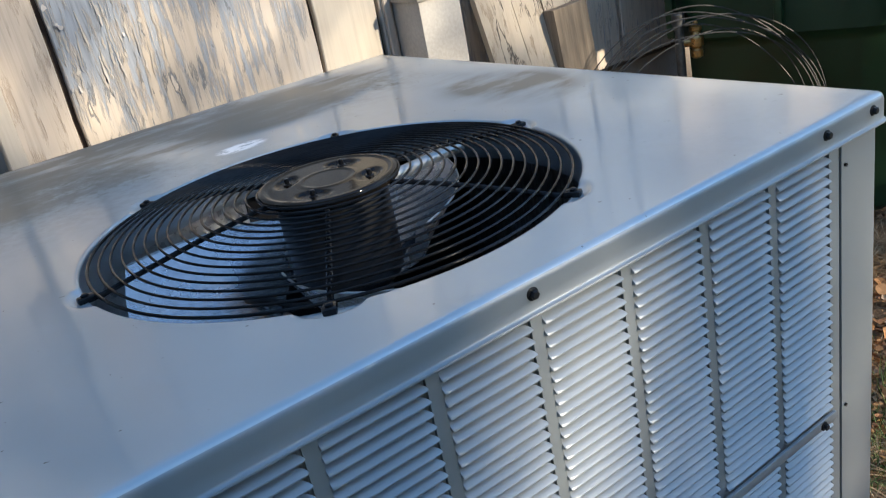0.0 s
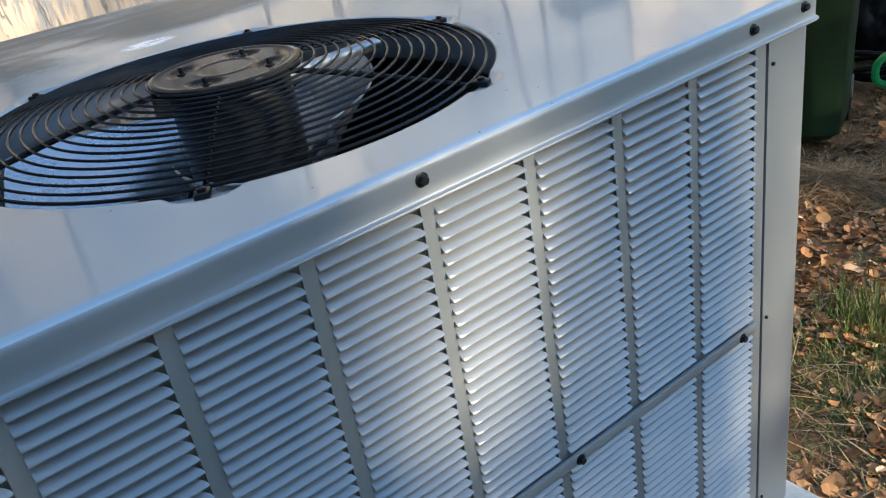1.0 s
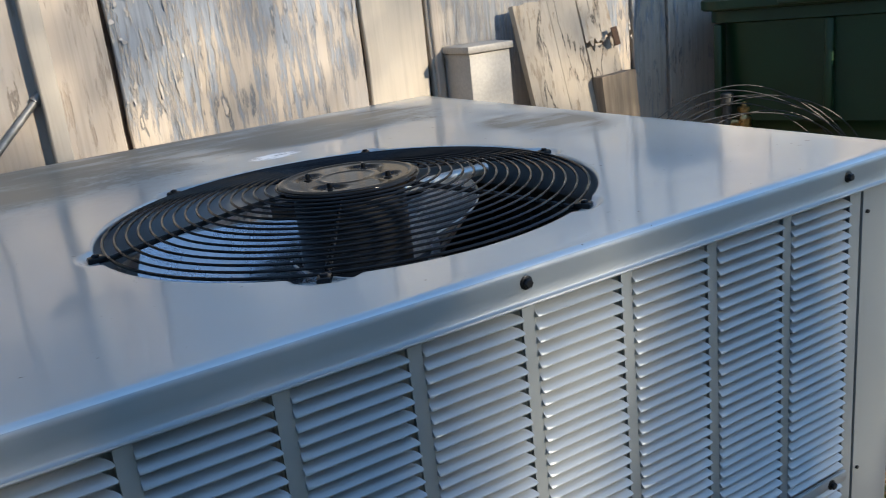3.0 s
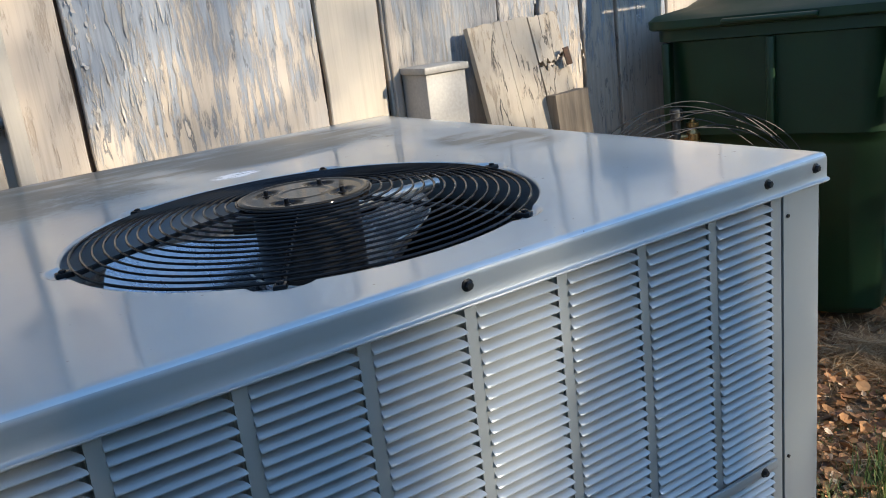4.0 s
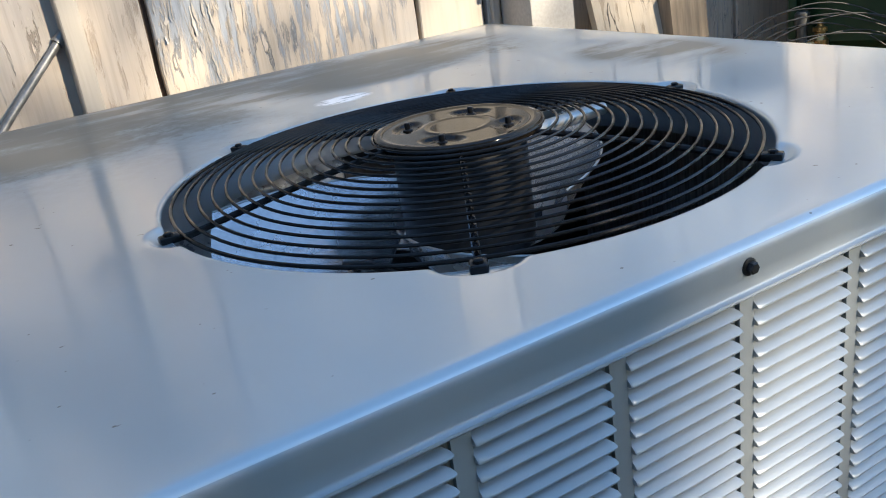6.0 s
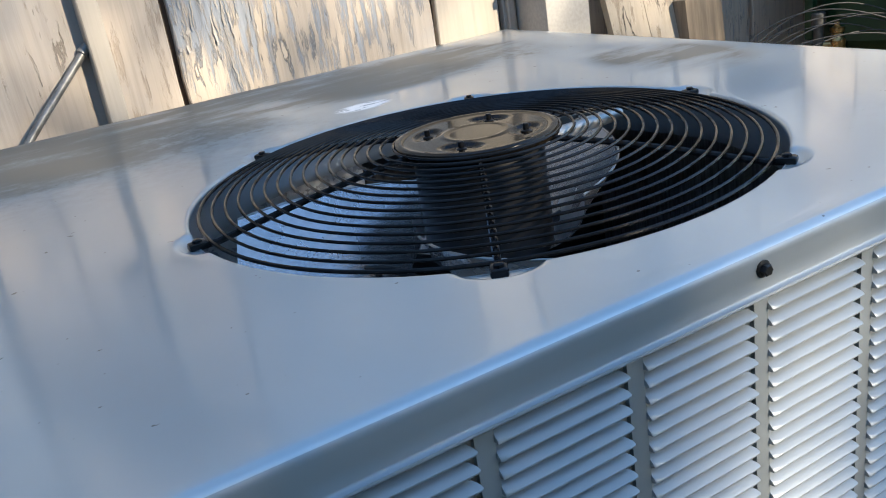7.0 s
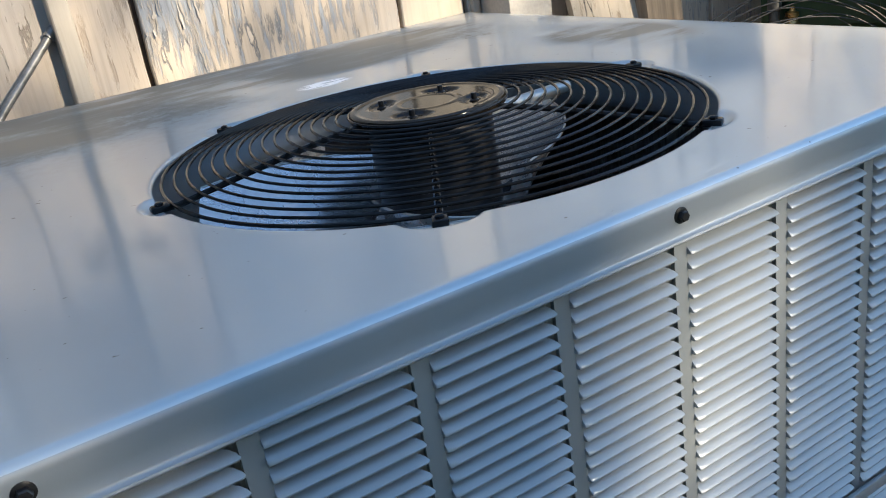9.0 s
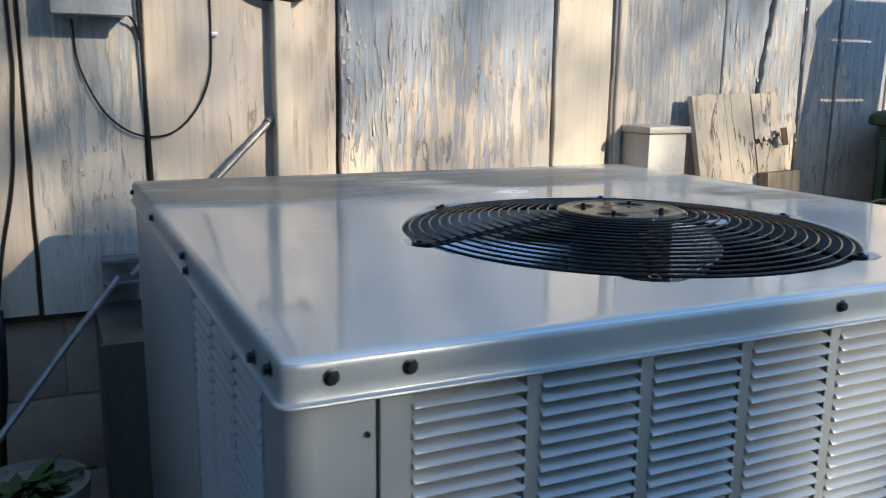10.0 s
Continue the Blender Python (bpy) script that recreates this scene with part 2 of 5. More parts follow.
M_STEEL = simple("dull_steel_rod", (0.16, 0.16, 0.155), (0.32, 0.315, 0.30), 0.4, 0.45, 40, bump=0.1, fine=150)
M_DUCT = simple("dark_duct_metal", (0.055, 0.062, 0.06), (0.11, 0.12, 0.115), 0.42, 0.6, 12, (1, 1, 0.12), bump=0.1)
M_RUBBER = simple("black_cable", (0.006, 0.006, 0.006), (0.015, 0.015, 0.015), 0.5, 0, 40, bump=0.1, ior=1.3)
M_WIRE = simple("old_wire", (0.035, 0.034, 0.033), (0.085, 0.083, 0.08), 0.55, 0.4, 60, bump=0.1)
M_BRASS = simple("brass", (0.42, 0.24, 0.09), (0.66, 0.42, 0.17), 0.3, 0.9, 50, bump=0.2)
M_BIN = simple("green_bin_plastic", (0.006, 0.028, 0.009), (0.010, 0.042, 0.013), 0.45, 0, 7, bump=0.15, fine=220)
M_ALU = simple("ladder_aluminium", (0.52, 0.46, 0.40), (0.74, 0.68, 0.60), 0.42, 0.25, 14, (1, 1, 0.15), bump=0.15)
M_TREAD = simple("ladder_tread_metal", (0.5, 0.5, 0.49), (0.68, 0.68, 0.66), 0.35, 0.7, 14, bump=0.15)
M_BLOCK = simple("concrete_block", (0.30, 0.245, 0.195), (0.40, 0.33, 0.27), 0.9, 0, 9, bump=0.5, fine=180, dist=0.003)
M_UNSEEN_WALL = simple("unseen_wall", (0.36, 0.36, 0.36), (0.45, 0.445, 0.44), 0.7, 0, 5, bump=0.2)
M_UNSEEN_WEST = simple("unseen_west_wall", (0.38, 0.37, 0.35), (0.48, 0.465, 0.44), 0.8, 0, 5, bump=0.2)
M_MORTAR = simple("mortar", (0.36, 0.31, 0.26), (0.46, 0.41, 0.36), 0.95, 0, 30, bump=0.4)
M_CREAM = peeling("cream_board_paint", (0.56, 0.475, 0.385), (0.42, 0.35, 0.28), 0.22, 0.25, 0.0, 0.3)
M_PEEL = peeling("peeling_white_paint", (0.58, 0.49, 0.39), (0.31, 0.33, 0.36), 0.44, 0.75, 0.0, 0.45, 0.14)
M_PEEL2 = peeling("half_peeled_paint", (0.56, 0.495, 0.415), (0.34, 0.345, 0.35), 0.44, 0.6, 0.0, 0.6, 0.08)
M_SMOOTH = peeling("fresh_cream_paint", (0.56, 0.49, 0.395), (0.42, 0.36, 0.29), 0.0, 0.05, 0.0, 0.1)
M_CRACK = peeling("cracked_cream_paint", (0.53, 0.445, 0.335), (0.36, 0.285, 0.20), 0.12, 0.1, 1.0, 0.15)
M_BOXW = simple("white_box_paint", (0.40, 0.365, 0.315), (0.49, 0.45, 0.39), 0.5, 0, 9, bump=0.15)
M_STUB = simple("weathered_wood", (0.13, 0.10, 0.07), (0.27, 0.215, 0.155), 0.8, 0, 60, (1, 1, 0.06), bump=0.5, fine=160)
M_GREYBOX = simple("grey_box_paint", (0.30, 0.31, 0.32), (0.42, 0.43, 0.44), 0.45, 0.2, 15, bump=0.1)
M_PIPE = simple("dark_iron_pipe", (0.05, 0.05, 0.05), (0.11, 0.108, 0.10), 0.5, 0.4, 30, bump=0.2)
M_RUST = simple("rusty_iron", (0.05, 0.03, 0.02), (0.13, 0.075, 0.045), 0.8, 0.3, 60, bump=0.5)
M_PAD = simple("pale_pad", (0.55, 0.54, 0.50), (0.68, 0.67, 0.62), 0.8, 0, 12, bump=0.4)
M_BAG = simple("black_plastic_bag", (0.004, 0.005, 0.007), (0.010, 0.011, 0.015), 0.5, 0, 20, bump=0.3, spec=0.2)
M_GREEN = simple("bright_green_plastic", (0.02, 0.38, 0.10), (0.04, 0.52, 0.16), 0.35, 0, 9, bump=0.05)
M_POT = simple("pale_pot", (0.20, 0.185, 0.16), (0.34, 0.31, 0.27), 0.6, 0, 16, bump=0.2)
M_BARK = simple("bark", (0.05, 0.035, 0.025), (0.13, 0.10, 0.07), 0.95, 0, 14, (1, 1, 0.2), bump=0.8, fine=60, dist=0.01)


def island_tint(name, stops, rough=0.7, sub=0.0):
    m, n, l, b = material(name)
    geo = n.new("ShaderNodeNewGeometry")
    c = ramp(n, l, geo.outputs["Random Per Island"], stops)
    v = noise_tex(n, l, coords(n, l), 60.0, 3)
    l.new(mixed(n, l, 1.0, c, ramp(n, l, v, [(0.25, (0.7, 0.7, 0.7)), (0.75, (1, 1, 1))]), "MULTIPLY"), b.inputs["Base Color"])
    b.inputs["Roughness"].default_value = rough
    return m


M_LEAF = island_tint("fallen_leaves", [(0.0, (0.13, 0.06, 0.028)), (0.3, (0.32, 0.145, 0.055)), (0.6, (0.50, 0.245, 0.085)), (0.93, (0.60, 0.34, 0.155)), (1.0, (0.80, 0.60, 0.39))])
M_STRAW = island_tint("dry_grass", [(0.0, (0.22, 0.13, 0.06)), (0.6, (0.44, 0.28, 0.135)), (1.0, (0.62, 0.45, 0.26))])
M_GRASS = island_tint("green_grass", [(0.0, (0.055, 0.095, 0.016)), (0.6, (0.12, 0.18, 0.038)), (1.0, (0.30, 0.31, 0.11))])
M_CROWN = island_tint("tree_leaves", [(0.0, (0.03, 0.06, 0.012)), (0.6, (0.06, 0.11, 0.025)), (1.0, (0.10, 0.14, 0.04))])


def ground_material():
    m, n, l, b = material("soil_and_litter")
    v = coords(n, l)
    big, mid, fine = noise_tex(n, l, v, 1.3, 5), noise_tex(n, l, v, 14.0, 6, 0.65), noise_tex(n, l, v, 90.0, 4)
    soil = ramp(n, l, mid, [(0.3, (0.09, 0.055, 0.032)), (0.55, (0.24, 0.135, 0.065)), (0.75, (0.39, 0.235, 0.12))])
    moss = ramp(n, l, fine, [(0.3, (0.03, 0.045, 0.012)), (0.7, (0.11, 0.12, 0.045))])
    earth = mixed(n, l, ramp(n, l, big, [(0.5, (0, 0, 0)), (0.68, (0.6, 0.6, 0.6))]), soil, moss)
    sep = n.new("ShaderNodeSeparateXYZ")
    l.new(v, sep.inputs[0])
    edge = n.new("ShaderNodeMath")
    edge.operation = "MULTIPLY_ADD"
    l.new(big, edge.inputs[0])
    edge.inputs[1].default_value = 1.6
    l.new(sep.outputs["Y"], edge.inputs[2])
    # Unseen ground before the unit gets its own tone to set the bounce light
    unseen_yard = ramp(n, l, edge.outputs[0], [(0.25, (1, 1, 1)), (0.6, (0, 0, 0))])
    bounce_tone = ramp(n, l, fine, [(0.3, (0.10, 0.10, 0.05)), (0.7, (0.22, 0.20, 0.11))])
    l.new(mixed(n, l, unseen_yard, earth, bounce_tone), b.inputs["Base Color"])
    b.inputs["Roughness"].default_value = 0.95
    one = bumped(n, l, b, mid, 0.8, 0.02)
    bumped(n, l, b, fine, 0.6, 0.006, one)
    return m


M_GROUND = ground_material()


# ---- builders ----
def add_box(bm, x0, x1, y0, y1, z0, z1, bevel=0.0, segs=2):
    r = bmesh.ops.create_cube(bm, size=1.0)
    vs = r["verts"]
    for v in vs:
        v.co = Vector((x0 + (v.co.x + 0.5) * (x1 - x0), y0 + (v.co.y + 0.5) * (y1 - y0), z0 + (v.co.z + 0.5) * (z1 - z0)))
    if bevel:
        es = list({e for v in vs for e in v.link_edges})
        bmesh.ops.bevel(bm, geom=es, offset=bevel, segments=segs, affect="EDGES", profile=0.5)
    return bm


def box(x0, x1, y0, y1, z0, z1, bevel=0.003):
    return add_box(bmesh.new(), x0, x1, y0, y1, z0, z1, bevel)


def tube(points, r, closed=False, sides=8, bm=None):
    bm = bm or bmesh.new()
    pts = [Vector(p) for p in points]
    n, rings, side = len(pts), [], None
    for i, p in enumerate(pts):
        a = pts[i - 1] if (i or closed) else p
        c = pts[(i + 1) % n] if (i < n - 1 or closed) else p
        d = (c - a).normalized()
        if side is None:
            side = d.orthogonal().normalized()
        side = (side - d * side.dot(d)).normalized()
        up = d.cross(side)
        rad = r[i] if isinstance(r, (list, tuple)) else r
        rings.append([bm.verts.new(p + rad * (math.cos(k * math.tau / sides) * side + math.sin(k * math.tau / sides) * up)) for k in range(sides)])
    for i in range(n if closed else n - 1):
        a, c = rings[i], rings[(i + 1) % n]
        shift = 0
        if closed and i == n - 1:
            shift = min(range(sides), key=lambda s: (a[0].co - c[s].co).length)
        for k in range(sides):
            bm.faces.new((a[k], a[(k + 1) % sides], c[(k + 1 + shift) % sides], c[(k + shift) % sides]))
    if not closed:
        bm.faces.new(rings[0][::-1])
        bm.faces.new(rings[-1])
    return bm


def lathe(profile, segs=48, centre=(0, 0, 0), bm=None):
    """Turns (radius, height) pairs round the z axis."""
    bm = bm or bmesh.new()
    c, rings = Vector(centre), []
    for r, z in profile:
        rings.append([bm.verts.new(c + Vector((r * math.cos(k * math.tau / segs), r * math.sin(k * math.tau / segs), z))) for k in range(segs)])
    for a, b in zip(rings, rings[1:]):
        for k in range(segs):
            bm.faces.new((a[k], a[(k + 1) % segs], b[(k + 1) % segs], b[k]))
    bm.faces.new(rings[0][::-1])
    bm.faces.new(rings[-1])
    return bm


def lathe_ring(profile, segs=96):
    """An open ring of sheet round the fan's axis."""
    bm, rings = bmesh.new(), []
    for r, z in profile:
        rings.append([bm.verts.new((FX + r * math.cos(k * math.tau / segs), FY + r * math.sin(k * math.tau / segs), z)) for k in range(segs)])
    for a, b in zip(rings, rings[1:]):
        for k in range(segs):
            bm.faces.new((a[k], a[(k + 1) % segs], b[(k + 1) % segs], b[k]))
    more = bmesh.ops.extrude_face_region(bm, geom=list(bm.faces))
    for g in more["geom"]:
        if isinstance(g, bmesh.types.BMVert):
            d = Vector((g.co.x - FX, g.co.y - FY, 0)).normalized()
            g.co += d * 0.0012
    return bm


PLACE = {}


def mesh_of(name, bm, mat, smooth=True):
    bmesh.ops.recalc_face_normals(bm, faces=bm.faces)
    me = bpy.data.meshes.new(name)
    bm.to_mesh(me)
    bm.free()
    me.materials.append(mat)
    if smooth:
        me.polygons.foreach_set("use_smooth", [True] * len(me.polygons))
        me.set_sharp_from_angle(angle=radians(38))
    return me


def thing(name, at, label, category, group="", kind=""):
    ob = new(name)
    ob.location = at
    ob.empty_display_size = 0.05
    PLACE[ob] = Vector(at)
    return tagged(ob, label, category, group, kind)


def part(name, bm, mat, parent, label="", smooth=True, at=(0, 0, 0)):
    """One mesh under a thing or part; its points are in world places, moved by at."""
    ob = new(name, bm if isinstance(bm, bpy.types.Mesh) else mesh_of(name, bm, mat, smooth))
    ob.parent = parent
    ob.location = Vector(at) - PLACE.get(parent, Vector())
    PLACE[ob] = Vector(at)
    return tagged(ob, label)


def solid(name, bm, mat, label, category, group="", kind="", smooth=True):
    """A thing that is one mesh."""
    ob = new(name, mesh_of(name, bm, mat, smooth))
    PLACE[ob] = Vector()
    return tagged(ob, label, category, group, kind)


def hex_screw(axis, r=0.0045):
    """A hex-head screw with its washer flange, head towards -y, +x or -x or +z."""
    bm = lathe([(r * 1.45, 0), (r * 1.45, 0.0008), (r * 1.05, 0.0016)], 20)
    lathe([(r, 0.0014), (r, 0.005), (r * 0.82, 0.0058)], 6, bm=bm)
    turn = {"-y": pose(0, 0, 0, 90), "-x": pose(0, 0, 0, 0, -90), "+z": pose(0, 0, 0)}[axis]
    bmesh.ops.transform(bm, matrix=turn, verts=bm.verts)
    return mesh_of("screw", bm, M_SCREW)


# ---- setting ----
def ground():
    bm = bmesh.new()
    xs = [-400, -60, -20, -8, -4] + [-3 + 0.12 * i for i in range(67)] + [6, 9, 20, 60, 400]
    ys = [-400, -60, -20, -8, -4] + [-3 + 0.12 * i for i in range(40)] + [2.5, 4, 9, 20, 60, 400]
    grid = []
    for y in ys:
        row = []
        for x in xs:
            near = 1.0 if -3 <= x <= 5 and -3 <= y <= 2 else 0.0
            far = max(0.0, min(1.0, (x - 0.75) / 0.5)) if -0.6 < y < 1.2 else 1.0
            z = near * far * (0.03 * noise.noise((x * 1.7, y * 1.7, 3)) + 0.015 * noise.noise((x * 6, y * 6, 8))) - 0.012
            row.append(bm.verts.new((x, y, z)))
        grid.append(row)
    for a, b in zip(grid, grid[1:]):
        for i in range(len(xs) - 1):
            bm.faces.new((a[i], a[i + 1], b[i + 1], b[i]))
    return solid("ground", bm, M_GROUND, "bare brown soil under dry leaves and thin grass", "ground", kind="structure")


ground()

WALL_Y = 1.545
FOOT = 0.58
backing = solid("wall_north", box(-4.0, 6.5, WALL_Y + 0.022, WALL_Y + 0.12, FOOT - 0.02, 2.35), M_JOINT, "old shed wall of vertical boards on a block footing", "wall", kind="structure")


def board(x0, x1, mat, y=0.0, lean=(0.0, 0.0), foot=FOOT, top=2.35, thick=0.02, torn=(1.0, 1.0)):
    """One wall board with worn, wavering edges."""
    bm = bmesh.new()
    rows, n = [], 26 if max(torn) < 2 else 70
    seed = x0 * 7.3
    for i in range(n + 1):
        z = foot + (top - foot) * i / n
        a = x0 + 0.0035 * noise.noise((seed, z * 5, 0)) + torn[0] * 0.002 * noise.noise((seed, z * 23, 2)) + lean[0] * (z - foot)
        b = x1 + 0.0035 * noise.noise((seed, z * 5, 9)) + torn[1] * 0.002 * noise.noise((seed, z * 23, 5)) + lean[1] * (z - foot)
        zz = z + (0.012 * noise.noise((x0 * 9, 1, 4)) if i == 0 else 0)
        yf = WALL_Y + y + 0.002 * noise.noise((seed, z * 2, 6))
        yb = WALL_Y + y + thick
        rows.append([bm.verts.new(p) for p in ((a, yb, zz), (a, yf + 0.003, zz), (a + 0.003, yf, zz), ((a + b) / 2, yf - 0.001, zz + 0.004 * noise.noise((x0 * 31, 2, 2))), (b - 0.003, yf, zz), (b, yf + 0.003, zz), (b, yb, zz))])
    for p, q in zip(rows, rows[1:]):
        for k in range(6):
            bm.faces.new((p[k], p[k + 1], q[k + 1], q[k]))
    bm.faces.new(rows[0])
    bm.faces.new(rows[-1][::-1])
    return part("board", bm, mat, backing)


CRACK = 0.135
for x0, x1, mat in ((-3.9, -3.3, M_PEEL2), (-3.29, -2.7, M_CREAM), (-2.69, -2.2, M_PEEL2), (-2.19, -1.6, M_CREAM), (-1.592, -1.18, M_PEEL2), (-1.172, -0.752, M_CREAM),
                    (-0.742, -0.494, M_PEEL2), (-0.488, -0.176, M_CREAM), (-0.1755, -0.024, M_CREAM), (-0.012, 0.622, M_PEEL),
                    (0.634, 0.822, M_SMOOTH), (0.834, 1.248, M_PEEL2), (1.606, 1.752, M_PEEL),
                    (1.766, 2.006, M_PEEL), (2.016, 2.28, M_CREAM), (2.29, 2.68, M_PEEL2), (2.69, 3.1, M_CREAM), (3.11, 3.6, M_PEEL2), (3.61, 4.2, M_CREAM), (4.21, 4.8, M_PEEL2), (4.81, 5.6, M_CREAM), (5.61, 6.4, M_PEEL2)):
    board(x0, x1, mat)
board(1.256, 1.330, M_PEEL, lean=(0.0, CRACK), torn=(1.0, 5.0))
board(1.350, 1.588, M_PEEL, lean=(CRACK, 0.0), torn=(6.0, 1.0))
for x0, x1, deep in ((-0.193, -0.150, 0.050), (0.842, 0.866, 0.012)):
    tagged(board(x0, x1, M_SMOOTH if deep > 0.03 else M_CREAM, y=-deep, thick=deep), "narrow cream batten")


def flakes(count, x0, x1, z0, z1, mat, seed, level, wide=1.0, tall=1.0, lift=1.0):
    """Curled chips of old paint that still hang on the boards by their upper end."""
    rnd, bm = random.Random(seed), bmesh.new()
    for k in range(count):
        x, z = x0 + (x1 - x0) * rnd.random(), z0 + (z1 - z0) * rnd.random()
        if noise.noise((x * 3.2, z * 1.6, seed)) + 0.5 * noise.noise((x * 11, z * 4, seed)) < level:
            continue
        w, h, out = wide * (0.0009 + 0.0042 * rnd.random() ** 3.5), tall * (0.012 + 0.07 * rnd.random() ** 2), lift * (0.0005 + 0.0028 * rnd.random() ** 2)
        tilt, prev = 0.2 * (rnd.random() - 0.5), None
        side = 1 if rnd.random() < 0.5 else -1
        for i in range(6):
            f = i / 5
            c, spread = x + tilt * h * f + 0.003 * (rnd.random() - 0.5), w * (0.25 + 1.5 * f * (1.25 - f)) * (0.4 + 1.0 * rnd.random())
            y = WALL_Y - 0.0022 - out * f * f
            end = h * 0.3 * (rnd.random() - 0.5) if i == 5 else 0.0
            row = [bm.verts.new((c - spread, y - (0.6 * out * f if side < 0 else 0), z - h * f + end)), bm.verts.new((c + spread, y - (0.6 * out * f if side > 0 else 0), z - h * f - end))]
            if prev:
                bm.faces.new((prev[0], prev[1], row[1], row[0]))
            prev = row
    return tagged(part("paint_flakes", bm, mat, backing, "curling chips of cream paint"), kind="stuff")


M_FLAKE = island_tint("paint_chips", [(0.0, (0.36, 0.33, 0.29)), (0.5, (0.48, 0.43, 0.365)), (1.0, (0.58, 0.52, 0.45))], 0.6)
flakes(900, -0.01, 0.62, 0.6, 1.75, M_FLAKE, 3, 0.0)
flakes(150, -0.74, -0.18, 0.6, 1.6, M_FLAKE, 5, 0.12)
flakes(400, 0.87, 1.25, 0.8, 1.75, M_FLAKE, 7, -0.1)
flakes(800, 1.26, 2.0, 0.7, 1.75, M_FLAKE, 9, -0.1)

flakes(60, -0.70, -0.50, 0.66, 0.98, M_FLAKE, 12, -0.3, 1.5, 0.4, 3.0)
flakes(30, -0.010, 0.016, 0.95, 1.35, M_FLAKE, 13, -0.9, 1.6, 0.5, 3.0)

footing = solid("footing", box(-4.0, 6.5, WALL_Y + 0.05, WALL_Y + 0.2, -0.1, FOOT - 0.025, 0.0), M_MORTAR, "concrete block footing under the boards", "wall", kind="structure")
for course in range(3):
    z0 = FOOT - 0.02 - 0.2 * (course + 1)
    x = -3.9 + (0.2 if course % 2 else 0.0)
    while x < 4.5:
        part("block", box(x + 0.003, x + 0.397, WALL_Y + 0.042, WALL_Y + 0.08, max(z0 + 0.003, -0.05), z0 + 0.197, 0.004), M_BLOCK, footing)
        x += 0.4

# Unseen walls, added to block and bounce light round the unit
solid("shade_wall_south", box(-6.3, 1.45, -5.3, -5.0, -0.1, 6.0, 0.01), M_UNSEEN_WALL, "unseen plain wall added to keep sky light off the front", "wall", kind="structure")
solid("shade_wall_far", box(2.4, 30.0, -15.3, -15.0, -0.1, 4.8, 0.01), M_UNSEEN_WALL, "unseen far wall added to block the glow at the horizon", "wall", kind="structure")
solid("shade_wall_west", box(-2.3, -2.05, -4.99, 1.6, -0.1, 2.1, 0.01), M_UNSEEN_WEST, "unseen plain wall added to set the light from the west", "wall", kind="structure")

# ---- air conditioner ----
W, D, H = 1.127, 1.160, 0.930
XR = 0.583
FX, FY = 0.0135, 0.380
HOLE = 0.304
TIPS = [radians(-60 + 60 * k) for k in range(6)]
unit = thing("air_conditioner", (0, D / 2, 0), "light grey packaged air conditioner with louvred front on a pad", "air conditioner")


def rect_hit(th, inset):
    """Distance from the fan's centre to the rounded rectangle of the top along the angle th."""
    x0, x1, y0, y1, r = -W / 2 + inset, XR - inset, inset, D - inset, max(0.011 - inset, 0.003)
    lo, hi = 0.0, 2.0
    for _ in range(32):
        mid = (lo + hi) / 2
        x, y = FX + mid * math.cos(th), FY + mid * math.sin(th)
        dx, dy = max(x0 + r - x, x - x1 + r, 0), max(y0 + r - y, y - y1 + r, 0)
        inside = math.hypot(dx, dy) <= r
        lo, hi = (mid, hi) if inside else (lo, mid)
    return lo


